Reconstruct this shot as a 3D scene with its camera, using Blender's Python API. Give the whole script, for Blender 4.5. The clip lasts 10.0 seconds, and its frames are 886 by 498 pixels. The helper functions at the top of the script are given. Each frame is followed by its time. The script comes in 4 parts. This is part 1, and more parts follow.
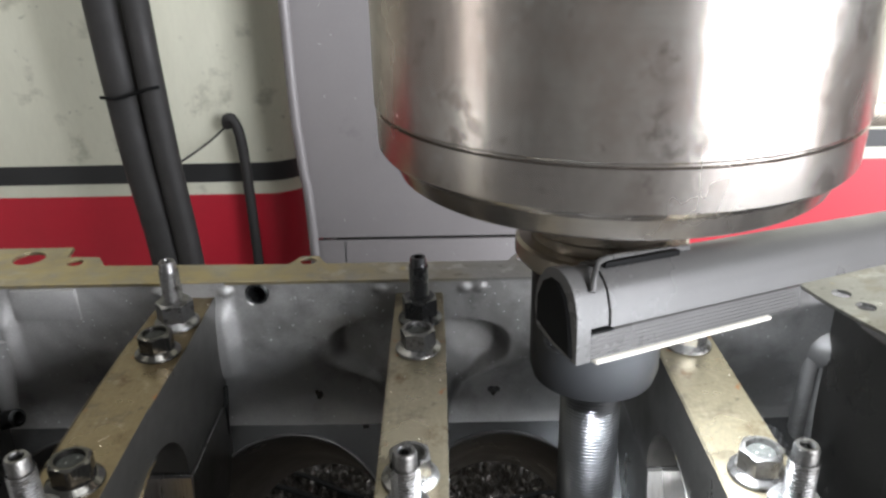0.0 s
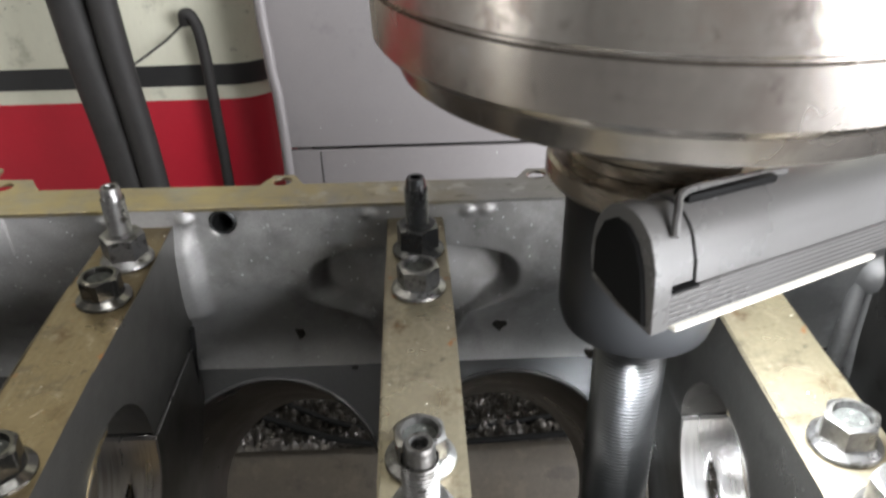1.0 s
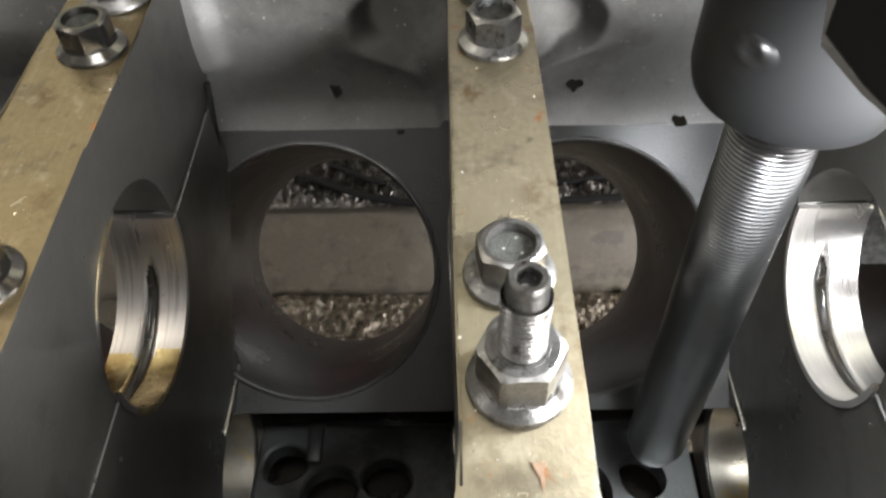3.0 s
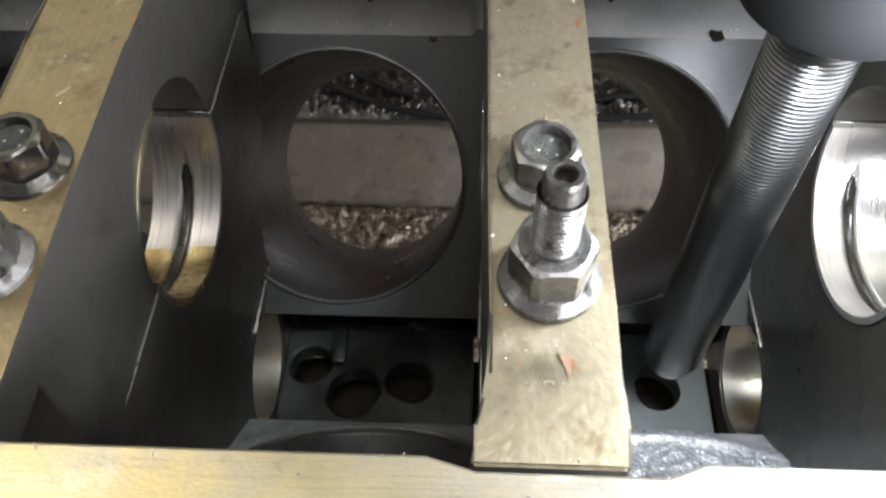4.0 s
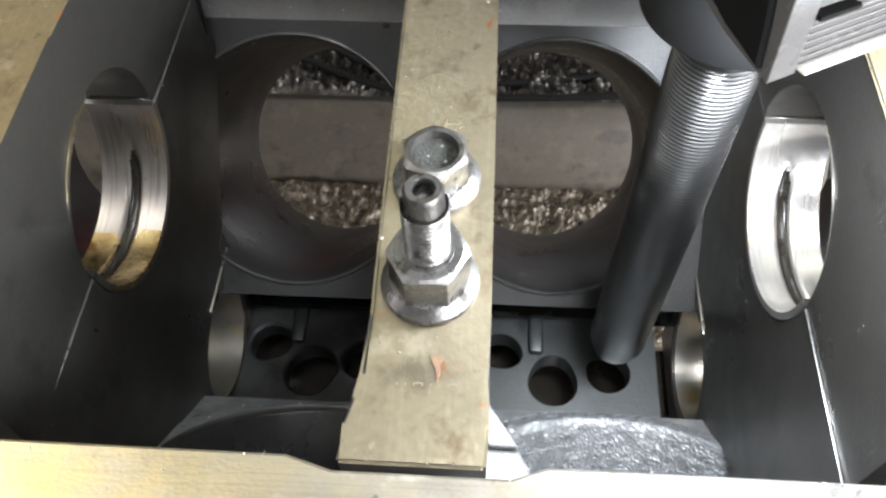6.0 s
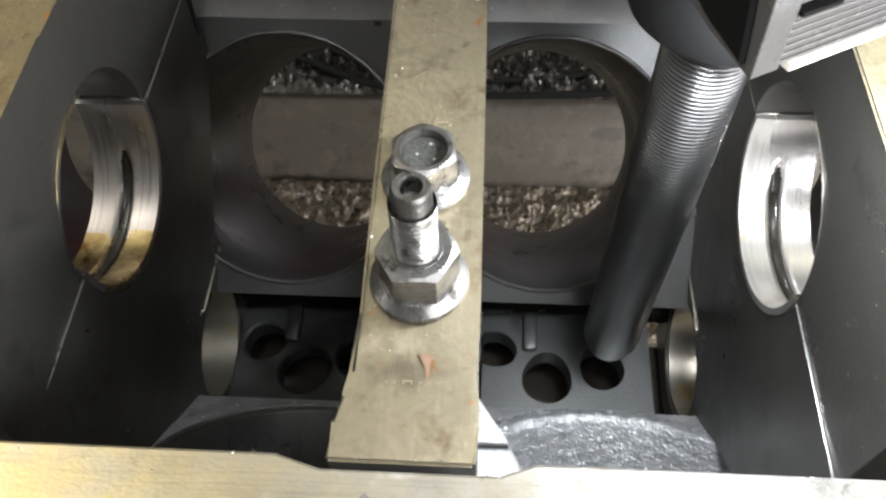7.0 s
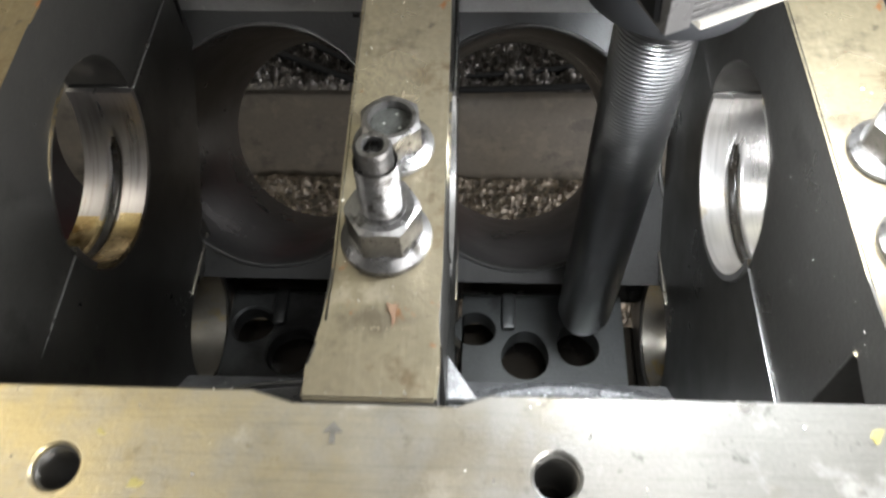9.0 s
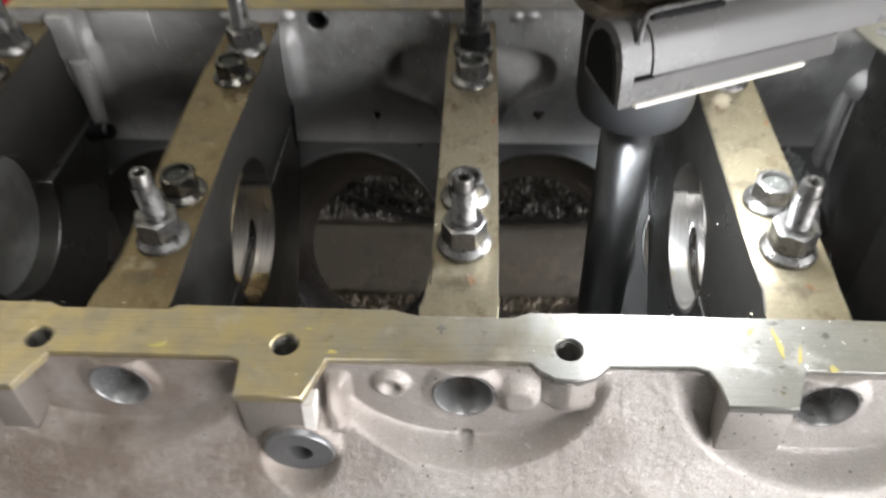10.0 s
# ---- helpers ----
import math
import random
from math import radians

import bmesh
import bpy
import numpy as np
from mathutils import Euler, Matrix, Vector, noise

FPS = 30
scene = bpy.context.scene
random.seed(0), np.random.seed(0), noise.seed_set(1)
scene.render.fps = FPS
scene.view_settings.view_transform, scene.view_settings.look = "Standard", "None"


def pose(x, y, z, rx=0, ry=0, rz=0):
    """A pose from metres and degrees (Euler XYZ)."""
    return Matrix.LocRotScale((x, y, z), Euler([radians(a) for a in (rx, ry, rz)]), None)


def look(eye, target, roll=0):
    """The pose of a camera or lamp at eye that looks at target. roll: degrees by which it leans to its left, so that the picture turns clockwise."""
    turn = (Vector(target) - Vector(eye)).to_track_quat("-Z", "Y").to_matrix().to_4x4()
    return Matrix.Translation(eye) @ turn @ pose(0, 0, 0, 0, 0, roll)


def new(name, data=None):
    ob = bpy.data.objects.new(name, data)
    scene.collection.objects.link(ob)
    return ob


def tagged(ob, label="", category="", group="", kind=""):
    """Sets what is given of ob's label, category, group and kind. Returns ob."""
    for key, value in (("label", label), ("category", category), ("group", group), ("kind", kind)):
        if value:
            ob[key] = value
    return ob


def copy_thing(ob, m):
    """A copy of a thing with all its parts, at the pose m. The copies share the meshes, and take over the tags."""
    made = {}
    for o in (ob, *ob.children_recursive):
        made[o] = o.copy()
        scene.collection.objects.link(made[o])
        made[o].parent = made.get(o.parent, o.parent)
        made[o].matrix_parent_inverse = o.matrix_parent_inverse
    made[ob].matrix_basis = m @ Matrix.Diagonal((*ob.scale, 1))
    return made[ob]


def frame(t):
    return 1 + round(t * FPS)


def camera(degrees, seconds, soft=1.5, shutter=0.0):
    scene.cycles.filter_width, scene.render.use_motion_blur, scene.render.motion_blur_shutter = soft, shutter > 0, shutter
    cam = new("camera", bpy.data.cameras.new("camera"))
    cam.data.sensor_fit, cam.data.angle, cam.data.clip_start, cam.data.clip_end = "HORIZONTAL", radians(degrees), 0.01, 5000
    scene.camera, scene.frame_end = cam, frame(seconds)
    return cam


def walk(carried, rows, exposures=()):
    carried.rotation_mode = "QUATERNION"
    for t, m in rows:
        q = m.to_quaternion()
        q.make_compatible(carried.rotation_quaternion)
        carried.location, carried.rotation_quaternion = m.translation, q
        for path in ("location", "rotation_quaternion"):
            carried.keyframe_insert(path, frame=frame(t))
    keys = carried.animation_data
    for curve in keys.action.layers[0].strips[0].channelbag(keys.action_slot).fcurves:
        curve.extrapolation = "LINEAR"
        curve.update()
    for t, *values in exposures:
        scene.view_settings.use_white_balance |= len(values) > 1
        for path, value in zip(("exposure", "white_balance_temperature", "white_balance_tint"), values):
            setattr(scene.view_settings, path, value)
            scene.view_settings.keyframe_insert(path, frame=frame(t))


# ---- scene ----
# ---- camera ----
cam = camera(58.4, 10.0, 2.5, 0.4)
PATH = [
    (0, (0.015, -0.252, 0.235), (-0.007, 1.58, -0.567), -1.3),
    (0.5, (0.011, -0.22, 0.23), (0.019, 1.56, -0.682), -1.2),
    (1, (0.004, -0.196, 0.217), (0.04, 1.523, -0.803), -1.3),
    (1.5, (-0.003, -0.178, 0.203), (0.033, 1.454, -0.953), -1.4),
    (2, (-0.006, -0.16, 0.201), (0.007, 1.375, -1.081), -1.5),
    (2.5, (-0.005, -0.147, 0.19), (-0.021, 1.28, -1.212), -1.7),
    (3, (-0.011, -0.146, 0.189), (-0.044, 1.163, -1.322), -1.9),
    (4.3, (-0.014, -0.153, 0.19), (-0.11, 0.97, -1.461), -2.1),
    (4.5, (-0.011, -0.153, 0.192), (-0.115, 0.957, -1.468), -2.2),
    (5, (-0.004, -0.151, 0.198), (-0.116, 0.942, -1.473), -2.5),
    (5.5, (0.01, -0.148, 0.198), (-0.101, 0.937, -1.479), -2.6),
    (7, (0.013, -0.148, 0.198), (-0.088, 0.928, -1.485), -2.7),
    (7.5, (0.022, -0.136, 0.196), (-0.072, 0.941, -1.487), -2.7),
    (8, (0.021, -0.142, 0.196), (-0.069, 0.934, -1.488), -2.7),
    (8.5, (0.018, -0.147, 0.197), (-0.069, 0.927, -1.488), -2.7),
    (9, (0.02, -0.163, 0.204), (-0.064, 0.922, -1.475), -2.7),
    (9.5, (0.018, -0.208, 0.224), (-0.066, 0.957, -1.4), -2.4),
    (9.8, (0.016, -0.241, 0.248), (-0.119, 1.054, -1.271), -3.0),
    (10, (0.01, -0.274, 0.261), (-0.11, 1.147, -1.142), -2.3),
]
EXPOSURES = [(0, 0.1, 6050, 10), (1, 0.4, 6200, 10), (2, 0.8, 6500, 10), (3, 1.0, 6400, 10), (4.5, 0.95, 6100, 10), (5.7, 1.0, 6100, 10), (7, 0.7, 6300, 10), (8.5, 0.65, 6300, 10), (9, 0.3, 6300, 10), (9.5, -0.1, 6300, 10), (10, 0.05, 6300, 10)]
walk(cam, [(t, look(eye, target, roll)) for t, eye, target, roll in PATH], EXPOSURES)

# ---- light ----
world = bpy.data.worlds.new("workshop")
scene.world = world
world.use_nodes = True
world.node_tree.nodes["Background"].inputs["Color"].default_value = (0.9, 0.95, 1.0, 1)
world.node_tree.nodes["Background"].inputs["Strength"].default_value = 0.2


def area(name, eye, target, sx, sy, power, colour):
    d = bpy.data.lights.new(name, "AREA")
    d.shape, d.size, d.size_y, d.energy, d.color = "RECTANGLE", sx, sy, power, colour
    ob = new(name, d)
    ob.matrix_world = look(eye, target)
    return ob


area("door_light", (1.81, -2.00, 0.45), (0.05, 0, 0.1), 1.0, 1.9, 150, (1.0, 0.985, 0.98))
area("side_window_light", (2.45, -1.15, 0.3), (0.05, 0, 0.1), 1.6, 2.0, 88, (1.0, 0.985, 0.98))
area("window_light", (-2.75, -0.9, 0.2), (0, 0, 0.1), 0.4, 2.0, 9, (1.0, 0.95, 0.88))
area("ceiling_light_cool", (0.7, -0.6, 2.3), (0, 0, 0), 1.3, 0.4, 6, (0.97, 0.99, 1.0))
area("ceiling_light_front", (0.4, -0.55, 2.3), (0, 0, 0), 1.3, 0.4, 22, (1.0, 0.99, 0.96))
# unseen warm fill, added to brighten the left end of the block
area("warm_fill_left", (-1.8, 0.35, 2.3), (0, 0, 0), 1.3, 0.5, 22, (1.0, 0.93, 0.8))

# ---- materials ----


def material(name, base, rough=0.5, metal=0.0, second=None, scale=40.0, mix=0.5, fine=600.0, bump=0.1, fine_amount=0.25,
             stain=None, stain_scale=25.0, stain_at=0.6, specks=None, speck_scale=500.0, speck_size=0.12, stretch=(1, 1, 1),
             bump_dist=0.0006, coat=0.0, spec=0.5, rough_var=0.15, more=(), scratch=None, oil_shade=None):
    """A worn surface: base colour mixed with a second by slow noise, fine grain, stains with an edge, light specks, and relief."""
    m = bpy.data.materials.new(name)
    m.use_nodes = True
    nt = m.node_tree
    n, l = nt.nodes, nt.links
    b = n["Principled BSDF"]
    tc = n.new("ShaderNodeTexCoord")
    mp = n.new("ShaderNodeMapping")
    mp.inputs["Scale"].default_value = stretch
    l.new(tc.outputs["Object"], mp.inputs["Vector"])

    def noise_node(s, detail=6.0, r=0.6, stretched=True):
        t = n.new("ShaderNodeTexNoise")
        t.inputs["Scale"].default_value, t.inputs["Detail"].default_value, t.inputs["Roughness"].default_value = s, detail, r
        l.new(mp.outputs["Vector"] if stretched else tc.outputs["Object"], t.inputs["Vector"])
        return t.outputs["Fac"]

    def ramp(x, lo, hi, a=0.0, c=1.0):
        r = n.new("ShaderNodeMapRange")
        r.inputs["From Min"].default_value, r.inputs["From Max"].default_value = lo, hi
        r.inputs["To Min"].default_value, r.inputs["To Max"].default_value = a, c
        l.new(x, r.inputs["Value"])
        return r.outputs["Result"]

    def mixc(f, a, c, mode="MIX"):
        x = n.new("ShaderNodeMix")
        x.data_type, x.blend_type = "RGBA", mode
        l.new(f, x.inputs["Factor"]) if not isinstance(f, float) else setattr(x.inputs["Factor"], "default_value", f)
        for v, s in ((a, "A"), (c, "B")):
            sock = [i for i in x.inputs if i.identifier == s + "_Color"][0]
            if isinstance(v, tuple):
                sock.default_value = (*v, 1)
            else:
                l.new(v, sock)
        return [o for o in x.outputs if o.identifier == "Result_Color"][0]

    second = second or tuple(0.7 * v for v in base)
    slow = noise_node(scale, 5.0, 0.6)
    grain = noise_node(fine, 3.0, 0.6)
    col = mixc(ramp(slow, 0.5 - mix / 2, 0.5 + mix / 2), base, second)
    col = mixc(ramp(grain, 0.3, 0.7, 0.0, fine_amount), col, tuple(0.45 * v for v in base))
    if stain:
        col = mixc(ramp(noise_node(stain_scale, 7.0, 0.65, False), stain_at, stain_at + 0.12), col, stain)
    for colour, s2, at2, amount in more:
        col = mixc(ramp(noise_node(s2, 6.0, 0.62, False), at2, at2 + 0.08, 0.0, amount), col, colour)
    if oil_shade:
        # a tint along x, broken up by noise: oil film, and painted shade in the valley
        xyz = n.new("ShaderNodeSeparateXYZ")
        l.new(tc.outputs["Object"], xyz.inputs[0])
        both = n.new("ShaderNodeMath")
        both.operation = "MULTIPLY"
        l.new(ramp(xyz.outputs["X"], oil_shade[2], oil_shade[1]), both.inputs[0])
        l.new(ramp(noise_node(oil_shade[3], 8.0, 0.7, False), 0.25, 0.60), both.inputs[1])
        col = mixc(both.outputs[0], col, oil_shade[0])
    if scratch:
        w = n.new("ShaderNodeTexNoise")
        w.inputs["Scale"].default_value, w.inputs["Detail"].default_value = scratch[1], 2.0
        m2 = n.new("ShaderNodeMapping")
        m2.inputs["Scale"].default_value = scratch[2]
        l.new(tc.outputs["Object"], m2.inputs["Vector"])
        l.new(m2.outputs["Vector"], w.inputs["Vector"])
        col = mixc(ramp(w.outputs["Fac"], 0.56, 0.64, 0.0, scratch[3]), col, scratch[0])
    if specks:
        v = n.new("ShaderNodeTexVoronoi")
        v.inputs["Scale"].default_value = speck_scale
        l.new(tc.outputs["Object"], v.inputs["Vector"])
        near = ramp(v.outputs["Distance"], speck_size, speck_size * 0.6)
        some = n.new("ShaderNodeMath")
        some.operation = "MULTIPLY"
        l.new(near, some.inputs[0])
        l.new(ramp(v.outputs["Color"], 0.82, 0.84), some.inputs[1])
        col = mixc(some.outputs[0], col, specks)
    l.new(col, b.inputs["Base Color"])
    l.new(ramp(slow, 0.25, 0.75, max(0.03, rough - rough_var), min(1.0, rough + rough_var)), b.inputs["Roughness"])
    b.inputs["Metallic"].default_value = metal
    b.inputs["Coat Weight"].default_value = coat
    b.inputs["Coat Roughness"].default_value = 0.3
    b.inputs["Specular IOR Level"].default_value = spec
    if bump:
        bp = n.new("ShaderNodeBump")
        bp.inputs["Strength"].default_value, bp.inputs["Distance"].default_value = bump, bump_dist
        l.new(grain, bp.inputs["Height"])
        l.new(bp.outputs["Normal"], b.inputs["Normal"])
    return m


CAST = material("cast_aluminium_inner", (0.46, 0.45, 0.435), 0.42, 0.6, (0.33, 0.32, 0.31), 30, 0.6, 1700, 0.55, 0.45, stain=(0.12, 0.11, 0.10), stain_scale=45, stain_at=0.64, specks=(0.8, 0.8, 0.8), speck_scale=420, speck_size=0.2, bump_dist=0.0005, more=(((0.05, 0.045, 0.04), 120, 0.68, 0.7), ((0.15, 0.145, 0.14), 13, 0.5, 0.55), ((0.6, 0.59, 0.57), 260, 0.64, 0.5)))
# stained casting with the far floor's shade put into its near-black base
CAST_FLOOR = material("stained_shaded_floor", (0.045, 0.044, 0.042), 0.5, 0.35, (0.028, 0.0275, 0.027), 26, 0.6, 900, 0.5, 0.4, stain=(0.02, 0.02, 0.019), stain_scale=60, stain_at=0.58, spec=0.3, coat=0.4)
LIP = material("machined_bore_lip", (0.13, 0.128, 0.122), 0.4, 0.8, (0.06, 0.058, 0.056), 60, 0.6, 900, 0.2, 0.3)
CAST_ROUGH = material("rough_casting", (0.42, 0.425, 0.43), 0.42, 0.6, (0.2, 0.205, 0.21), 70, 0.45, 420, 1.0, 0.5, specks=(0.9, 0.9, 0.92), speck_scale=320, speck_size=0.25, more=(((0.08, 0.08, 0.08), 110, 0.6, 0.6),))
FLAKE = material("bright_swarf", (0.72, 0.71, 0.68), 0.25, 0.95, (0.5, 0.48, 0.44), 300)
# oil, and the painted shade of holes and of the deep valley
OIL_SHADE = material("dark_oil_and_shade", (0.02, 0.017, 0.013), 0.2, 0.0, (0.012, 0.01, 0.008), 60)
# near black towards the left: the valley's shade is put into the colour
CAST_LIGHT = material("cast_aluminium_bright", (0.1, 0.104, 0.102), 0.42, 0.6, (0.05, 0.053, 0.052), 40, 0.6, 700, 0.3, 0.45, stain=(0.02, 0.02, 0.02), stain_scale=60, stain_at=0.6, oil_shade=((0.010, 0.0095, 0.009), -0.005, 0.03, 25))
# browner and darker towards the left end
CAST_OUT = material("cast_aluminium_outer", (0.38, 0.348, 0.323), 0.46, 0.5, (0.27, 0.246, 0.226), 40, 0.5, 1900, 0.6, 0.8, stain=(0.13, 0.105, 0.085), stain_scale=340, stain_at=0.62, specks=(0.06, 0.05, 0.045), speck_scale=500, speck_size=0.26, bump_dist=0.0006, more=(((0.2, 0.17, 0.15), 18, 0.54, 0.5), ((0.5, 0.47, 0.44), 500, 0.6, 0.35)), oil_shade=((0.13, 0.103, 0.083), -0.06, 0.0, 30))
# darker grey-brown than the outer casting, for the left bosses
CAST_BOSS = material("darker_boss_side", (0.17, 0.15, 0.132), 0.5, 0.4, (0.11, 0.096, 0.083), 60, 0.6, 900, 0.4, 0.4)
# paler than the outer casting, for the facet at the boss corner
CAST_LIP = material("pale_facet", (0.62, 0.585, 0.55), 0.5, 0.3, (0.5, 0.47, 0.44), 120, 0.5, 900, 0.2, 0.3)
BORE = material("honed_bore", (0.13, 0.128, 0.124), 0.34, 0.85, (0.09, 0.088, 0.086), 20, 0.6, 500, 0.1, 0.3)
# machined aluminium, its base darkened for the shade inside the crankcase
WEB = material("shaded_machined_web", (0.095, 0.091, 0.082), 0.34, 0.75, (0.064, 0.061, 0.055), 25, 0.6, 700, 0.12, 0.25, more=(((0.025, 0.024, 0.022), 45, 0.6, 0.6),), coat=0.2)
RAIL = material("machined_rail", (0.31, 0.305, 0.29), 0.38, 0.85, (0.21, 0.202, 0.18), 30, 0.5, 1500, 0.15, 0.32, specks=(0.9, 0.85, 0.7), speck_scale=300, speck_size=0.1, stretch=(0.7, 1, 1), more=(((0.1, 0.09, 0.075), 70, 0.62, 0.6), ((0.45, 0.34, 0.06), 90, 0.66, 0.8), ((0.06, 0.055, 0.05), 190, 0.61, 0.7), ((0.55, 0.54, 0.52), 60, 0.57, 0.45), ((0.16, 0.13, 0.075), 26, 0.52, 0.4)), scratch=((0.1, 0.095, 0.08), 2200, (0.02, 1, 1), 0.2), oil_shade=((0.37, 0.30, 0.155), -0.06, 0.03, 75))
CAP = material("cap_top", (0.265, 0.232, 0.162), 0.36, 0.8, (0.175, 0.15, 0.1), 22, 0.5, 500, 0.3, 0.35, stain=(0.1, 0.068, 0.035), stain_scale=55, stain_at=0.59, specks=(0.95, 0.92, 0.82), speck_scale=300, speck_size=0.14, more=(((0.26, 0.1, 0.03), 170, 0.635, 0.8), ((0.07, 0.058, 0.042), 38, 0.55, 0.6), ((0.38, 0.34, 0.26), 80, 0.61, 0.4), ((0.05, 0.04, 0.03), 210, 0.65, 0.7)), scratch=((0.4, 0.36, 0.28), 800, (1, 0.05, 1), 0.07))
CAP_BROWN = material("oily_cap_top", (0.2, 0.155, 0.085), 0.36, 0.8, (0.115, 0.087, 0.045), 22, 0.5, 500, 0.3, 0.35, stain=(0.08, 0.05, 0.022), stain_scale=55, stain_at=0.59, specks=(0.95, 0.92, 0.82), speck_scale=300, speck_size=0.14, more=(((0.26, 0.1, 0.03), 170, 0.635, 0.8), ((0.07, 0.058, 0.042), 38, 0.55, 0.6), ((0.38, 0.34, 0.26), 80, 0.61, 0.4), ((0.05, 0.04, 0.03), 210, 0.65, 0.7)), scratch=((0.4, 0.36, 0.28), 800, (1, 0.05, 1), 0.07))
DISH = material("gritty_dish", (0.05, 0.052, 0.046), 0.6, 0.2, (0.02, 0.02, 0.018), 500, 0.4, 1500, 1.0, 0.5, specks=(0.3, 0.3, 0.28), speck_scale=700, speck_size=0.3, spec=0.2)
BORE_BRIGHT = material("reamed_bright_bore", (0.3, 0.297, 0.292), 0.34, 0.8, (0.21, 0.208, 0.204), 60, 0.6, 700, 0.2, 0.3)
COLLAR = material("brown_turned_steel", (0.4, 0.36, 0.3), 0.28, 0.92, (0.24, 0.2, 0.16), 25, 0.6, 400, 0.15, 0.3)
OILY = material("oily_bolt_steel", (0.12, 0.115, 0.105), 0.18, 0.95, (0.04, 0.037, 0.032), 90, 0.6, 900, 0.1, 0.4, more=(((0.5, 0.48, 0.44), 160, 0.66, 0.6),))
RUST = material("rust_mark", (0.09, 0.058, 0.032), 0.7, 0.1, (0.12, 0.06, 0.03), 300)
# darker metal for cap sides and bolt holes: their shade as colour
SHADED_SIDE = material("shaded_machined_side", (0.085, 0.081, 0.073), 0.36, 0.7, (0.06, 0.057, 0.052), 22, 0.6, 700, 0.15, 0.25, more=(((0.025, 0.023, 0.02), 40, 0.6, 0.5),))
SMUDGE = material("grey_smudge", (0.06, 0.056, 0.046), 0.6, 0.2, (0.14, 0.13, 0.11), 500, 0.5)
GRIT = material("grey_grit", (0.3, 0.3, 0.3), 0.5, 0.6, (0.1, 0.1, 0.1), 350, 0.4, 1200, 0.8, 0.5, specks=(0.8, 0.8, 0.8), speck_scale=500, speck_size=0.25)
WET_GRIT = material("wet_grey_grit", (0.36, 0.368, 0.38), 0.3, 0.5, (0.16, 0.163, 0.168), 180, 0.35, 1200, 0.9, 0.5, specks=(0.85, 0.87, 0.9), speck_scale=420, speck_size=0.3, more=(((0.04, 0.04, 0.04), 140, 0.57, 0.4),))
CAM_RING = material("cam_bearing_metal", (0.45, 0.42, 0.36), 0.34, 0.9, (0.3, 0.28, 0.24), 40, 0.5, 700, 0.1, 0.2, stain=(0.42, 0.32, 0.14), stain_scale=50, stain_at=0.55)
SMEAR = material("yellow_sealant", (0.3, 0.255, 0.08), 0.4, 0.0, (0.3, 0.25, 0.08), 400, 0.5)
SPOT = material("spot_faced_metal", (0.17, 0.17, 0.172), 0.42, 0.7, (0.125, 0.125, 0.125), 40)
MARK = material("stamped_mark", (0.28, 0.25, 0.19), 0.45, 0.7, (0.24, 0.18, 0.1), 200)
STEEL = material("bolt_steel", (0.23, 0.225, 0.22), 0.36, 0.94, (0.13, 0.127, 0.122), 140, 0.6, 900, 0.3, 0.6, stain=(0.035, 0.032, 0.027), stain_scale=260, stain_at=0.53, more=(((0.3, 0.295, 0.29), 160, 0.62, 0.35), ((0.05, 0.044, 0.036), 60, 0.55, 0.5)))
BLACK_STEEL = material("oiled_black_steel", (0.05, 0.05, 0.05), 0.3, 0.8, (0.03, 0.03, 0.03), 60, 0.6, 900, 0.2, 0.3)
SHELL = material("bearing_shell", (0.78, 0.77, 0.76), 0.3, 0.95, (0.62, 0.6, 0.57), 30, 0.5, 800, 0.1, 0.15, stain=(0.5, 0.38, 0.16), stain_scale=45, stain_at=0.62, stretch=(1, 0.2, 0.2), more=(((0.08, 0.07, 0.06), 120, 0.67, 0.8),), scratch=((0.45, 0.44, 0.42), 900, (1, 0.03, 0.03), 0.4))
SHELL_WORN = material("oil_worn_shell", (0.5, 0.475, 0.46), 0.34, 0.95, (0.36, 0.335, 0.32), 40, 0.5, 800, 0.1, 0.2, stain=(0.3, 0.22, 0.1), stain_scale=45, stain_at=0.64, stretch=(1, 0.2, 0.2), more=(((0.06, 0.05, 0.04), 150, 0.65, 0.8),), scratch=((0.24, 0.22, 0.2), 900, (1, 0.03, 0.03), 0.6))
SHELL_GOLD = material("oil_stained_shell", (0.46, 0.335, 0.15), 0.26, 0.95, (0.56, 0.46, 0.28), 60, 0.4, 800, 0.1, 0.2, stain=(0.12, 0.07, 0.02), stain_scale=110, stain_at=0.52, more=(((0.22, 0.13, 0.045), 40, 0.5, 0.6),))
QUILL = material("turned_steel", (0.52, 0.485, 0.445), 0.25, 0.95, (0.36, 0.33, 0.3), 14, 0.4, 300, 0.08, 0.25, stain=(0.27, 0.225, 0.195), stain_scale=22, stain_at=0.57, specks=(0.9, 0.9, 0.9), speck_scale=110, speck_size=0.1, stretch=(1, 1, 0.4), rough_var=0.1, more=(((0.14, 0.115, 0.1), 60, 0.58, 0.6), ((0.3, 0.235, 0.2), 9, 0.47, 0.5), ((0.2, 0.165, 0.14), 26, 0.55, 0.45), ((0.1, 0.085, 0.075), 130, 0.65, 0.4), ((0.5, 0.48, 0.46), 200, 0.62, 0.4)), scratch=((0.28, 0.26, 0.245), 900, (0.02, 0.02, 1), 0.1))
SLEEVE = material("dark_anodised", (0.010, 0.010, 0.0105), 0.45, 0.1, (0.007, 0.007, 0.007), 20, 0.5, 700, 0.08, 0.15, spec=0.22)
ROD = material("bar_steel", (0.11, 0.11, 0.11), 0.32, 0.95, (0.07, 0.07, 0.07), 45, 0.6, 700, 0.04, 0.12, rough_var=0.03)
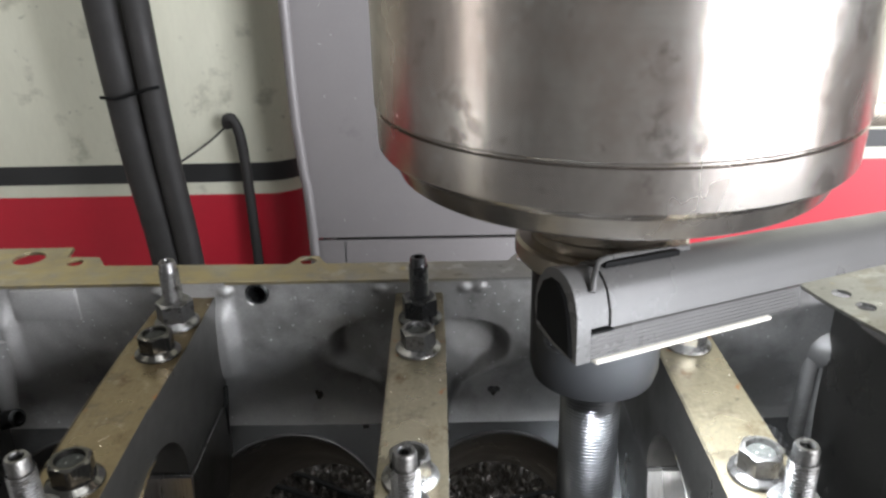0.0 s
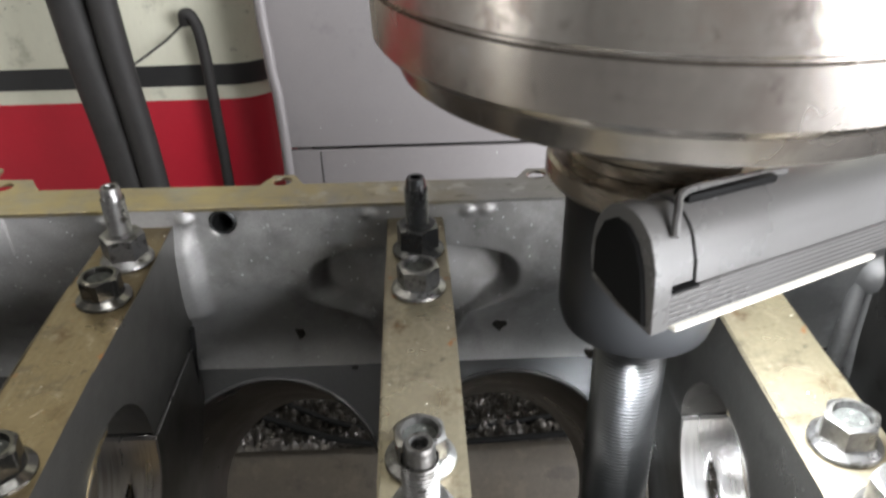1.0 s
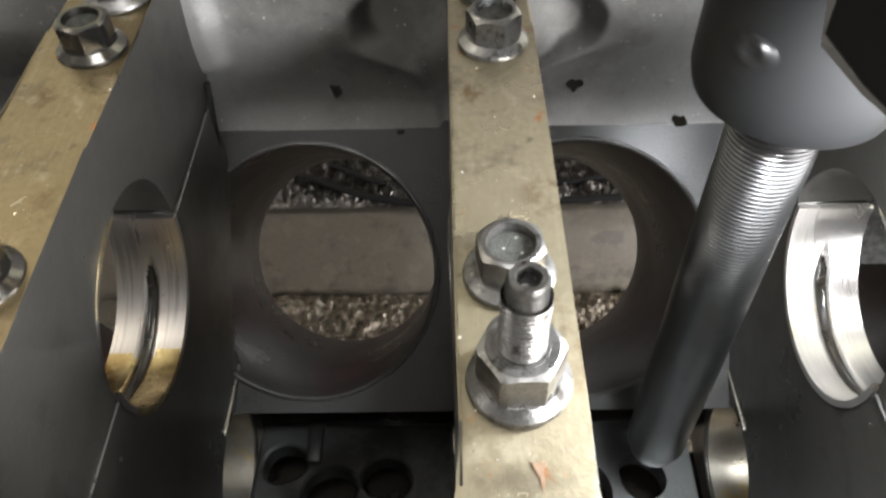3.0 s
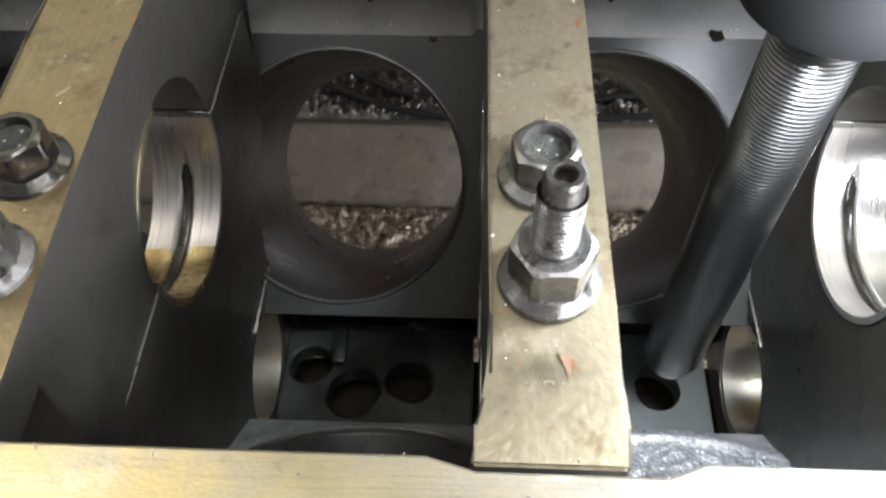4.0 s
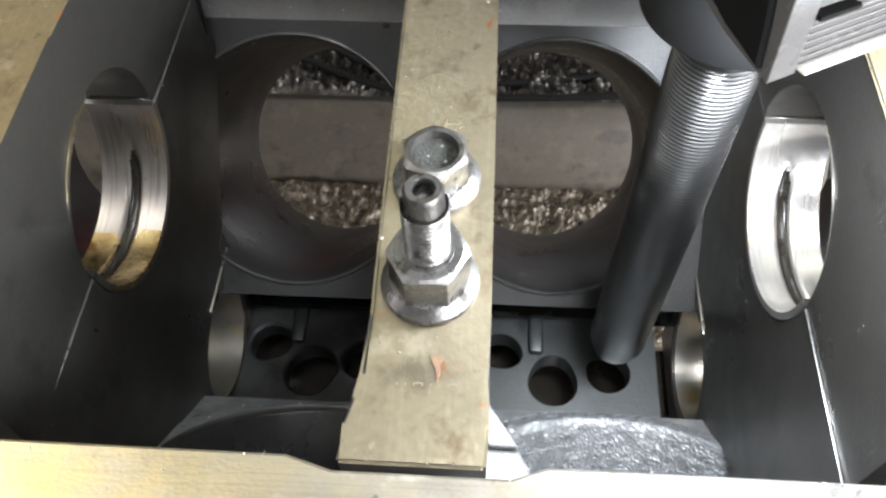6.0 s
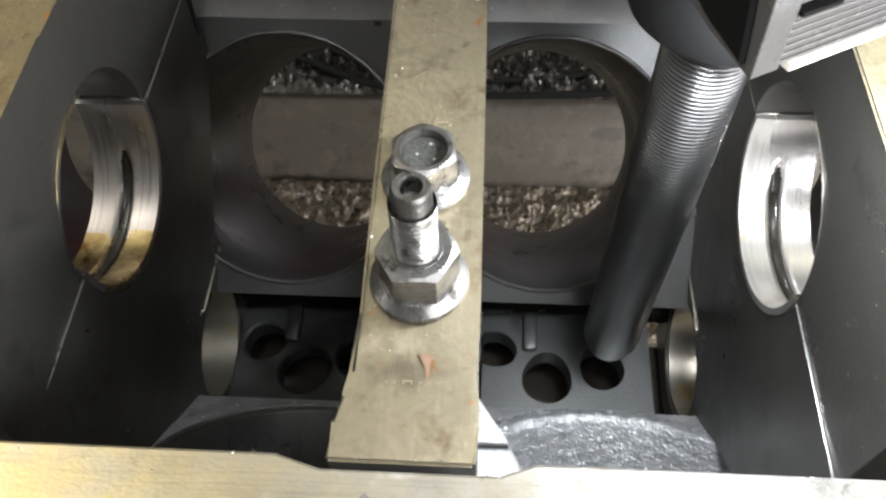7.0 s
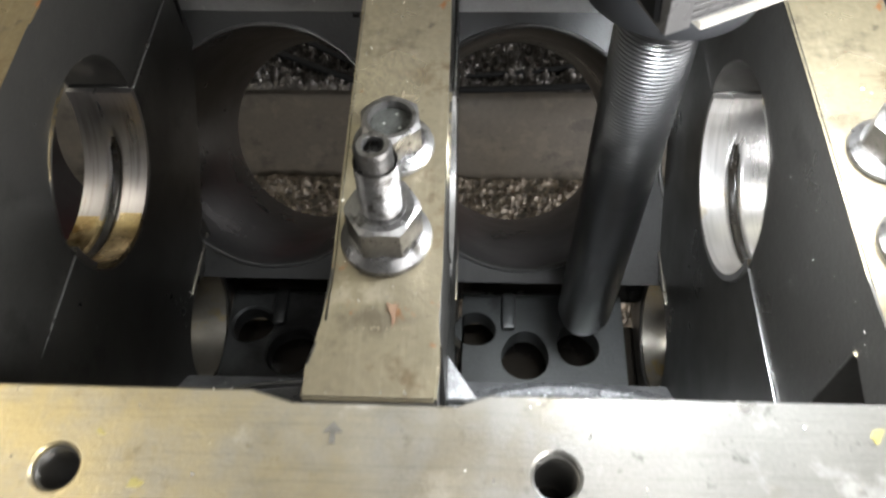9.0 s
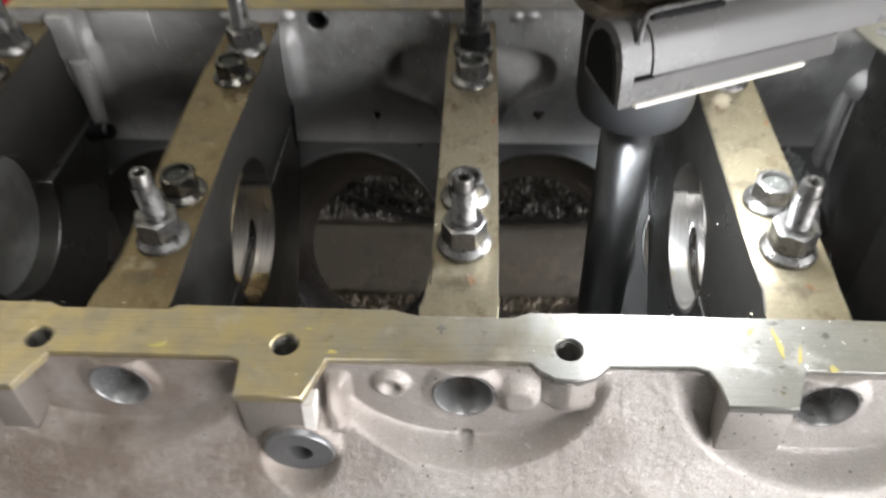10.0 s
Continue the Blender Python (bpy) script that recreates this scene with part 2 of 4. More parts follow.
LAMP_BODY = material("grey_plastic", (0.09, 0.087, 0.084), 0.3, 0.1, (0.075, 0.073, 0.071), 20, 0.5, 900, 0.06, 0.12, specks=(0.7, 0.7, 0.7), speck_scale=180, speck_size=0.05)
DARK_PLASTIC = material("black_plastic", (0.007, 0.007, 0.007), 0.6, 0.0, (0.008, 0.008, 0.008), 30, 0.5, 900, 0.1, 0.15, spec=0.04)
WHITE_PAINT = material("dirty_white_paint", (0.62, 0.61, 0.5), 0.45, 0.0, (0.48, 0.47, 0.37), 9, 0.5, 300, 0.1, 0.1, stain=(0.1, 0.09, 0.07), stain_scale=60, stain_at=0.65, stretch=(1, 1, 0.3), specks=(0.05, 0.045, 0.04), speck_scale=60, speck_size=0.09, more=(((0.2, 0.185, 0.14), 16, 0.58, 0.5), ((0.06, 0.055, 0.05), 90, 0.68, 0.8)))
BLACK_PAINT = material("black_stripe_paint", (0.02, 0.02, 0.02), 0.45, 0.0, (0.03, 0.03, 0.03), 12)
RED_PAINT = material("red_paint", (0.45, 0.02, 0.035), 0.42, 0.0, (0.36, 0.015, 0.028), 7, 0.6, 300, 0.08, 0.1)
GREY_PAINT = material("grey_guard_paint", (0.165, 0.153, 0.152), 0.5, 0.1, (0.135, 0.126, 0.126), 9, 0.6, 400, 0.12, 0.12, specks=(0.7, 0.7, 0.7), speck_scale=110, speck_size=0.05, more=(((0.06, 0.058, 0.06), 14, 0.62, 0.4), ((0.3, 0.29, 0.28), 150, 0.68, 0.4)))
RUBBER = material("cable_rubber", (0.034, 0.032, 0.031), 0.6, 0.0, (0.025, 0.024, 0.023), 30, 0.5, 400, 0.1, 0.2, spec=0.25)
TABLE = material("table_iron", (0.078, 0.066, 0.05), 0.5, 0.3, (0.05, 0.042, 0.032), 18, 0.6, 300, 0.2, 0.4, more=(((0.1, 0.084, 0.061), 60, 0.55, 0.35), ((0.025, 0.021, 0.016), 45, 0.56, 0.6)))
CHIPS = material("metal_chips", (0.17, 0.138, 0.1), 0.5, 0.3, (0.045, 0.036, 0.027), 170, 0.3, 900, 0.2, 0.3)
# wet chips, darkened for the shade at the back of the table
CHIPS_DARK = material("wet_shaded_chips", (0.07, 0.063, 0.055), 0.3, 0.5, (0.018, 0.016, 0.014), 120, 0.35, 900, 0.2, 0.2, specks=(0.6, 0.6, 0.58), speck_scale=200, speck_size=0.16)
CONCRETE = material("bounce_floor", (0.18, 0.174, 0.168), 0.8, 0.0, (0.13, 0.124, 0.118), 4, 0.6, 60, 0.2, 0.2)
WALL = material("bounce_wall", (0.36, 0.36, 0.345), 0.8, 0.0, (0.3, 0.3, 0.29), 2, 0.6, 80, 0.1, 0.1)


def glow(name, colour, strength):
    m = bpy.data.materials.new(name)
    m.use_nodes = True
    b = m.node_tree.nodes["Principled BSDF"]
    b.inputs["Base Color"].default_value = (*colour, 1)
    b.inputs["Emission Color"].default_value = (*colour, 1)
    b.inputs["Emission Strength"].default_value = strength
    return m


LED = glow("led_strip", (0.6, 0.57, 0.5), 0.42)

# ---- mesh helpers ----


def thing(name, m=None, label="", category="", group="", kind=""):
    ob = new(name)
    ob.matrix_world = m or Matrix()
    ob.empty_display_size = 0.01
    return tagged(ob, label, category, group, kind)


def part(name, bm, mat, parent=None, label="", smooth=35, kind=""):
    bmesh.ops.recalc_face_normals(bm, faces=bm.faces)
    me = bpy.data.meshes.new(name)
    bm.to_mesh(me)
    bm.free()
    me.materials.append(mat)
    for p in me.polygons:
        p.use_smooth = smooth > 0
    if smooth:
        me.set_sharp_from_angle(angle=radians(smooth))
    ob = new(name, me)
    ob.parent = parent
    return tagged(ob, label, kind=kind)


def box(x0, x1, y0, y1, z0, z1, bevel=0.0, bm=None):
    bm = bm or bmesh.new()
    m = Matrix.LocRotScale(((x0 + x1) / 2, (y0 + y1) / 2, (z0 + z1) / 2), None, (x1 - x0, y1 - y0, z1 - z0))
    r = bmesh.ops.create_cube(bm, size=1, matrix=m)
    if bevel:
        edges = list({e for v in r["verts"] for e in v.link_edges})
        bmesh.ops.bevel(bm, geom=edges, offset=bevel, segments=2, profile=0.5, affect="EDGES")
    return bm


def circle_points(cx, cy, r, n=40, a0=0.0, a1=360.0):
    full = abs(a1 - a0) >= 360
    steps = n if full else n + 1
    return [(cx + r * math.cos(radians(a0 + (a1 - a0) * i / n)), cy + r * math.sin(radians(a0 + (a1 - a0) * i / n))) for i in range(steps)]


def plate(outline, holes, depth, m, bevel=0.0):
    """A flat plate with holes: the outline and the holes are rings of (u, v), m takes (u, v, w) into place, w runs from 0 to depth."""
    bm = bmesh.new()
    edges = []
    for ring in (outline, *holes):
        vs = [bm.verts.new((u, v, 0)) for u, v in ring]
        edges += [bm.edges.new((vs[i], vs[(i + 1) % len(vs)])) for i in range(len(vs))]
    bmesh.ops.triangle_fill(bm, use_beauty=True, use_dissolve=False, edges=edges)
    faces = list(bm.faces)
    r = bmesh.ops.extrude_face_region(bm, geom=faces)
    bmesh.ops.translate(bm, verts=[g for g in r["geom"] if isinstance(g, bmesh.types.BMVert)], vec=(0, 0, depth))
    bmesh.ops.recalc_face_normals(bm, faces=bm.faces)
    if bevel:
        sharp = [e for e in bm.edges if len(e.link_faces) == 2 and e.calc_face_angle(0) > 1.2]
        bmesh.ops.bevel(bm, geom=sharp, offset=bevel, segments=1, affect="EDGES", clamp_overlap=True)
    bm.transform(m)
    return bm


def lathe(profile, n=48, m=None, bm=None, a0=0.0, a1=360.0, closed=False):
    """Turns a profile of (radius, height) about z."""
    bm = bm or bmesh.new()
    full = abs(a1 - a0) >= 360
    rings = []
    count = n if full else n + 1
    for i in range(count):
        a = radians(a0 + (a1 - a0) * i / n)
        rings.append([bm.verts.new(Vector((r * math.cos(a), r * math.sin(a), z))) for r, z in profile])
    k = len(profile)
    for i in range(n):
        p, q = rings[i], rings[(i + 1) % count]
        for j in range(k if closed else k - 1):
            bm.faces.new((p[j], q[j], q[(j + 1) % k], p[(j + 1) % k]))
    if not full and closed:
        bm.faces.new(rings[0])
        bm.faces.new(rings[-1])
    bmesh.ops.remove_doubles(bm, verts=bm.verts, dist=1e-7)
    if m:
        bm.transform(m)
    return bm


def sheet(us, vs, place, bm=None):
    """A grid sheet over the values us and vs, each corner put by place(u, v)."""
    bm = bm or bmesh.new()
    g = [[bm.verts.new(place(u, v)) for v in vs] for u in us]
    for i in range(len(us) - 1):
        for j in range(len(vs) - 1):
            bm.faces.new((g[i][j], g[i + 1][j], g[i + 1][j + 1], g[i][j + 1]))
    return bm


def tube(points, r, n=14, bm=None):
    """A round cable along points."""
    bm = bm or bmesh.new()
    pts = [Vector(p) for p in points]
    rings = []
    for i, p in enumerate(pts):
        d = (pts[min(i + 1, len(pts) - 1)] - pts[max(i - 1, 0)]).normalized()
        s = d.cross(Vector((0.3, -1, 0.2))).normalized()
        t = d.cross(s)
        rings.append([bm.verts.new(p + r * (math.cos(2 * math.pi * k / n) * s + math.sin(2 * math.pi * k / n) * t)) for k in range(n)])
    for a, b in zip(rings, rings[1:]):
        for k in range(n):
            bm.faces.new((a[k], a[(k + 1) % n], b[(k + 1) % n], b[k]))
    bm.faces.new(rings[0])
    bm.faces.new(rings[-1])
    return bm


def smooth_line(points, n=10):
    """Points along a smooth curve through the given ones."""
    p = [Vector(q) for q in points]
    p = [2 * p[0] - p[1], *p, 2 * p[-1] - p[-2]]
    out = []
    for i in range(1, len(p) - 2):
        for k in range(n):
            t = k / n
            a, b, c, d = p[i - 1:i + 3]
            out.append(0.5 * (2 * b + (c - a) * t + (2 * a - 5 * b + 4 * c - d) * t * t + (3 * b - a - 3 * c + d) * t ** 3))
    return out + [p[-2]]


def step(a, b, x):
    t = min(1.0, max(0.0, (x - a) / (b - a)))
    return t * t * (3 - 2 * t)


def span(a, b, n):
    return [a + (b - a) * i / n for i in range(n + 1)]


def thread(r, depth, pitch, z0, z1, n=20):
    """A threaded shank as a stack of ridges."""
    prof = []
    z = z0
    while z < z1:
        prof += [(r - depth, z), (r, z + pitch * 0.4), (r, z + pitch * 0.6)]
        z += pitch
    prof += [(r - depth, z1)]
    return prof


# turns (u, v, w) into (w, u, v): plates that lie across the crank line
ACROSS = Matrix(((0, 0, 1, 0), (1, 0, 0, 0), (0, 1, 0, 0), (0, 0, 0, 1)))
PITCH = 0.11176
MAINS = [-2 * PITCH, -PITCH, 0.0, PITCH, 2 * PITCH]
RAIL_Z, CAP_Z = 0.068, 0.060
X0, X1 = -0.245, 0.245

# ---- workshop: unseen room added for bounce light and reflections ----
room = 3.2
floor = part("floor", box(-room, room, -room, room, -1.1, -1.05), CONCRETE, kind="structure")
ceiling = part("ceiling", box(-room, room, -room, room, 2.6, 2.65), WALL, kind="structure")
for nm, b in (("wall_north", (-room, room, room, room + 0.1)), ("wall_south", (-room, room, -room - 0.1, -room)),
              ("wall_east", (room, room + 0.1, -room, room)), ("wall_west", (-room - 0.1, -room, -room, room))):
    part(nm, box(*b, -1.05, 2.6), WALL, kind="structure")

# ---- machine column behind the block ----
BACK = 0.575
column = thing("machine_column", label="white machine column with black stripe and red lower band", category="machine")
# the panel's edge curves away to suggest the guard's shadow
CORNER = [(-0.190 + 0.05 * math.sin(radians(a)), BACK + 0.05 - 0.05 * math.cos(radians(a))) for a in range(0, 91, 6)]


def column_band(name, z0, z1, mat, label, proud=0.0):
    """One painted band of the column: the wide panel, its edge rounded off for shade, and the far panel past the gap.
    """
    front = [(-1.3, BACK - proud)] + [(x + proud, y - proud) for x, y in CORNER] + [(-0.140 + proud, 1.0), (-1.3, 1.0)]
    part(name, plate(front, [], z1 - z0, Matrix.Translation((0, 0, z0))), mat, column, label)
    part(name, box(0.2, 1.3, BACK + 0.085 - proud, BACK + 0.12, z0, z1), mat, column, label)


column_band("upper_panel", -0.0202, 1.6, WHITE_PAINT, "dirty off-white painted panel")
column_band("stripe", -0.0415, -0.0202, BLACK_PAINT, "black painted stripe", 0.0008)
column_band("stripe", -0.0561, -0.0415, WHITE_PAINT, "white painted stripe")
column_band("lower_panel", -1.05, -0.0561, RED_PAINT, "red painted panel")
part("trim_band", box(0.3, 1.3, BACK + 0.078, BACK + 0.084, -0.0153, 0.011, 0.001), COLLAR, column, "brown trim band")
# a black sheet added as shade between column and guard
part("gap_shade", box(-0.138, 0.19, BACK + 0.1, BACK + 0.14, -1.05, 1.6), BLACK_PAINT, column, "black sheet for the shade behind the guard")
guard = thing("column_guard", label="grey painted sheet metal guard with seams", category="guard")
gy = 0.50
part("panel", plate([(-0.130, 0.6), (-0.1325, 0.12), (-0.1295, 0.004), (-0.125, -0.080), (0.25, -0.080), (0.25, 0.6)], [], 0.004,
                    Matrix(((1, 0, 0, 0), (0, 0, 1, gy), (0, 1, 0, 0), (0, 0, 0, 1))), 0.001), GREY_PAINT, guard)
part("lower_panel", box(-0.125, 0.25, gy - 0.001, gy + 0.004, -0.5, -0.0825, 0.001), GREY_PAINT, guard)
part("edge_bead", tube(smooth_line([(-0.132, gy, 0.6), (-0.1345, gy, 0.12), (-0.1315, gy, 0.004), (-0.127, gy, -0.082), (-0.127, gy, -0.5)]), 0.005), GREY_PAINT, guard)

part("side", box(-0.118, -0.114, gy + 0.006, BACK - 0.002, -0.5, 0.6, 0.001), GREY_PAINT, guard)
part("seam", box(-0.0952, -0.0944, gy - 0.0016, gy, -0.5, -0.083), BLACK_PAINT, guard, "dark vertical seam")

# ---- engine block ----
block = thing("engine_block", label="bare cast aluminium V8 engine block lying upside down", category="engine block")

# bulkheads with main and cam bores
BULK = Matrix.Translation((-0.0125, 0, 0)) @ ACROSS
saddle = [(0.095, -0.0004), (0.0355, -0.0004)] + circle_points(0, 0, 0.0352, 30, -2, -178)[1:-1] + [(-0.0355, -0.0004), (-0.106, -0.0004)]
web_outline = saddle + [(-0.106, -0.0326), (-0.046, -0.0926), (-0.046, -0.166), (0.040, -0.166), (0.040, -0.0865), (0.095, -0.0315)]
WEBS = [(-2 * PITCH - 0.0095, 0.0118), (-PITCH - 0.0042, 0.0120), (0.0, 0.0113), (PITCH + 0.0013, 0.0116), (2 * PITCH, 0.0125)]
CAM_Y, CAM_Z = 0.006, -0.127
for x, half in WEBS:
    b = plate(web_outline, [circle_points(CAM_Y, CAM_Z, 0.0275, 40)], 2 * half, Matrix.Translation((x - half, 0, 0)) @ ACROSS, 0.0006)
    bulk = part("bulkhead", b, WEB, block, "machined bulkhead, coloured dark for shade")
    at = Matrix.Translation((x, CAM_Y, CAM_Z)) @ pose(0, 0, 0, 0, 90, 0)
    part("cam_bearing", lathe([(0.0272, 0.001 - half), (0.0272, half - 0.001), (0.0256, half - 0.0013), (0.0256, 0.0013 - half)], 48, at, closed=True), CAM_RING, bulk, "dull golden cam bearing ring")
    for side in (-1, 1):
        # a machined step along the foot of the bulkhead, bright on its edge
        part("step_edge", box(x + side * half - 0.0007, x + side * half + 0.0007, 0.004, 0.037, CAM_Z + 0.0308, CAM_Z + 0.0322, 0.0004), CAM_RING, bulk, "bright machined step edge")
    for side in (-1, 1):
        for y0, y1 in ((-0.087, -0.0362), (0.0362, 0.092)):
            xe = x + side * (half + 0.0003)
            part("parting_edge", box(xe - 0.0003, xe + 0.0003, y0, y1, -0.0003, 0.0003, 0.0001), BORE_BRIGHT, bulk, "bright parting line edge")

# crankcase floors, one to a bank, with the bores through them
BORE_R, BORE_D, DECK_D, SHIFT = 0.0524, 0.089, 0.214, -0.002
S = math.sqrt(0.5)


def bank(sign):
    """Takes (x, v, w) into a bank: v across the bank, w down along its bores."""
    return Matrix(((1, 0, 0, 0), (0, sign * S, sign * S, 0), (0, S, -S, 0), (0, 0, 0, 1)))


FAR_X = [-0.072 - PITCH, -0.072, 0.040, 0.040 + PITCH]
NEAR_X = [-0.050 - PITCH, -0.050, 0.060, 0.060 + PITCH]
for sign, xs in ((1, FAR_X), (-1, NEAR_X)):
    BORE_D = 0.089 if sign > 0 else 0.098
    holes = [circle_points(x, SHIFT, BORE_R, 64) for x in xs]
    b = plate([(X0, -0.061), (X1, -0.061), (X1, 0.075), (X0, 0.075)], holes, 0.007, bank(sign) @ Matrix.Translation((0, 0, BORE_D)))
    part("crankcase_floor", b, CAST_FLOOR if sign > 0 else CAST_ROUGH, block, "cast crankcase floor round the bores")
    for x in xs:
        b = lathe([(BORE_R + 0.0002, BORE_D + 0.0004), (BORE_R - 0.0006, BORE_D + 0.002), (BORE_R - 0.0006, DECK_D), (BORE_R + 0.005, DECK_D), (BORE_R + 0.005, BORE_D + 0.0065), (BORE_R + 0.0002, BORE_D + 0.0065)], 72, closed=True)
        b.transform(bank(sign) @ Matrix.Translation((x, SHIFT, 0)))
        bore = part("cylinder", b, BORE, block, "dark honed cylinder bore")
        b = lathe([(BORE_R - 0.0004, BORE_D + 0.003), (BORE_R - 0.0002, BORE_D - 0.0006), (BORE_R + 0.0005, BORE_D - 0.0013), (BORE_R + 0.0014, BORE_D - 0.0011), (BORE_R + 0.0022, BORE_D + 0.001)], 96)
        b.transform(bank(sign) @ Matrix.Translation((x, SHIFT, 0)))
        part("lip", b, LIP, bore, "machined lip of the bore")
    # the deck closes the lower end of the bank
    b = plate([(X0, -0.075), (X1, -0.075), (X1, 0.085), (X0, 0.085)], [circle_points(x, SHIFT, BORE_R + 0.004, 48) for x in xs], 0.01, bank(sign) @ Matrix.Translation((0, 0, DECK_D - 0.011)))
    part("deck", b, CAST, block)

# valley floor under the crank with the lifter bores
rng = random.Random(12)


def cast_hole(x, y, r):
    """A hole left rough by the casting."""
    k = rng.uniform(0, 6)
    return [(x + r * (1 + 0.06 * math.sin(2 * a + k) + 0.03 * math.sin(3 * a + 2 * k)) * math.cos(a), y + r * (1 + 0.06 * math.sin(2 * a + k) + 0.03 * math.sin(3 * a + 2 * k)) * math.sin(a)) for a in (2 * math.pi * i / 32 for i in range(32))]


for x0, xa, xb in ((-2 * PITCH, -0.209, -0.137), (-PITCH, -0.1015, -0.0135), (0.0, 0.0135, 0.0915), (PITCH, 0.135, 0.209)):
    # one floor to a cell, cut short before the bulkheads
    holes = [cast_hole(x0 + (0.0230 if x0 < 0 else 0.0200), 0.0135, 0.0095), cast_hole(x0 + 0.0440, 0.0000, 0.0118), cast_hole(x0 + 0.0690, 0.0060, 0.0105)] if xa < 0.1 else []
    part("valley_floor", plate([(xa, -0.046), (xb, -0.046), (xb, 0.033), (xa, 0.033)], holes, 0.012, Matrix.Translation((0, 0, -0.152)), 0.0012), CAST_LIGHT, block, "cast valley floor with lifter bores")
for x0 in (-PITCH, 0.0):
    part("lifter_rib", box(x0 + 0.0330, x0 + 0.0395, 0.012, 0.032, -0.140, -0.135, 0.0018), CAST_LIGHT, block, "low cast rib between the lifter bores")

# black sheets put in for the shade deep in the valley
part("valley_side", box(X0, X1, 0.0365, 0.0395, -0.152, -0.117), OIL_SHADE, block, "valley side, coloured black for shade")
part("valley_cover", box(X0, X1, -0.046, 0.036, -0.186, -0.178), OIL_SHADE, block, "sheet closing the valley, coloured black for shade")


def far_wall(x, z):
    """The cast inside of the far skirt: a pocket with a sloped bottom, pads beside the bulkheads, a fillet above the bores."""
    y = 0.0950 + 0.0110 * (1 - step(-0.012, 0.034, z)) - 0.0058 * (1 - step(-0.032, -0.006, z)) ** 2
    # a stadium with a neck running down from its middle
    q1 = (abs((x + 0.0025) / 0.0475) ** 2.7 + abs((z - 0.029) / 0.0178) ** 2.7) ** (1 / 2.7)
    neck = 0.0150 + 0.0070 * step(-0.020, 0.010, z) + 0.013 * step(0.003, 0.016, z)
    q2 = abs(x + 0.003) / neck + 3 * step(0.016, 0.030, z)
    q = -math.log(math.exp(-14 * q1) + math.exp(-14 * q2)) / 14
    y += (0.0025 + 0.0185 * step(0.004, 0.046, z)) * step(-0.03, -0.01, z) * (1 - step(0.80, 0.98, q))
    y -= 0.0014 * (step(0.94, 1.02, q) - step(1.04, 1.16, q)) * (1 - step(0.010, 0.028, z)) * step(-0.012, 0.004, z)
    for xm, reach in ((MAINS[0], 0.018), (MAINS[1], 0.016), (MAINS[3], 0.016)):
        corner = math.hypot(max(0.0, abs(x - xm) - reach + 0.006), max(0.0, 0.016 - z))
        y -= 0.0045 * (1 - step(0.003, 0.0105, corner)) * (1 - 0.7 * step(0.046, 0.060, z))
    for xb in (-0.0205, 0.021, 0.0285, -0.096, -0.129):
        y -= 0.0014 * (1 - step(0.001, 0.0045, math.hypot(x - xb, 1.3 * (z - 0.0625))))
    hole = math.hypot(x + 0.0812, z - 0.0605)
    y += 0.012 * (1 - step(0.0046, 0.0056, hole))
    y += (0.00035 * noise.noise((x * 120, z * 120, 2.0)) + 0.0006 * noise.noise((x * 35, z * 35, 8.0))) * step(-0.027, -0.012, z)
    return (x, y, z)


part("skirt", sheet(span(X0, 0.236, 450), span(-0.0276, RAIL_Z - 0.0006, 130), far_wall), CAST, block, "rough cast inner skirt wall", smooth=60)
hole_part = part("oil_hole", lathe([(0.0042, 0.004), (0.0044, 0.0002), (0.0049, 0.0), (0.0058, 0.0008)], 28, pose(-0.0812, 0.0948, 0.0605, -90)), CAST_LIGHT, block, "drilled oil hole")
# a black cup added for the shade inside the hole
part("hole_bottom", lathe([(0.0, 0.009), (0.004, 0.009), (0.0043, 0.0)], 24, pose(-0.0812, 0.0950, 0.0605, -90)), DARK_PLASTIC, hole_part, "hole interior, coloured black for shade")
part("skirt", sheet(span(X0, 0.2, 120), span(-0.03, RAIL_Z - 0.0006, 20), lambda x, z: (x, -0.1092 + 0.0 * z, z)), CAST, block, "rough cast inner skirt wall", smooth=60)
part("cast_plate", box(-0.202, -0.1695, 0.0934, 0.0985, 0.0485, 0.0655, 0.0006), CAST, block, "raised cast tag plate")
for x, z, r in ((-0.057, -0.004, 0.0026), (0.036, -0.003, 0.0026), (0.080, -0.0215, 0.0030), (-0.033, -0.0245, 0.0022)):
    # pits in the casting, drawn as flat plates with their shade as dark colour
    ring = [(r * (1 + 0.35 * math.sin(2.0 * k + 40 * x)) * math.cos(k), r * (1 + 0.35 * math.sin(3.1 * k)) * math.sin(k)) for k in (2 * math.pi * i / 14 for i in range(14))]
    part("casting_pit", plate(ring, [], 0.0006, Matrix.Translation((x, far_wall(x, z)[1] - 0.0004, z)) @ pose(0, 0, 0, 80)), OIL_SHADE, block, "casting pit drawn as a flat dark patch")
part("gusset", plate([(0.0123, -0.066), (0.0123, -0.0797), (0.0215, -0.0797)], [], 0.02, Matrix.Translation((0, 0, -0.021)), 0.0004), GRIT, block, "small gritty facet beside the bulkhead")
part("gusset", plate([(0.0123, -0.080), (0.0218, -0.080), (0.029, -0.0935), (0.0123, -0.0935)], [], 0.02, Matrix.Translation((0, 0, -0.0225)), 0.001), GRIT, block, "rough cast gusset beside the bulkhead")
part("drain_rib", lathe([(0.0, 0.0), (0.0016, 0.001), (0.0014, 0.039), (0.0, 0.0395)], 12, pose(-0.1062, 0.0905, -0.030, -4, 5, 0)), CAST_LIGHT, block, "thin cast rib")
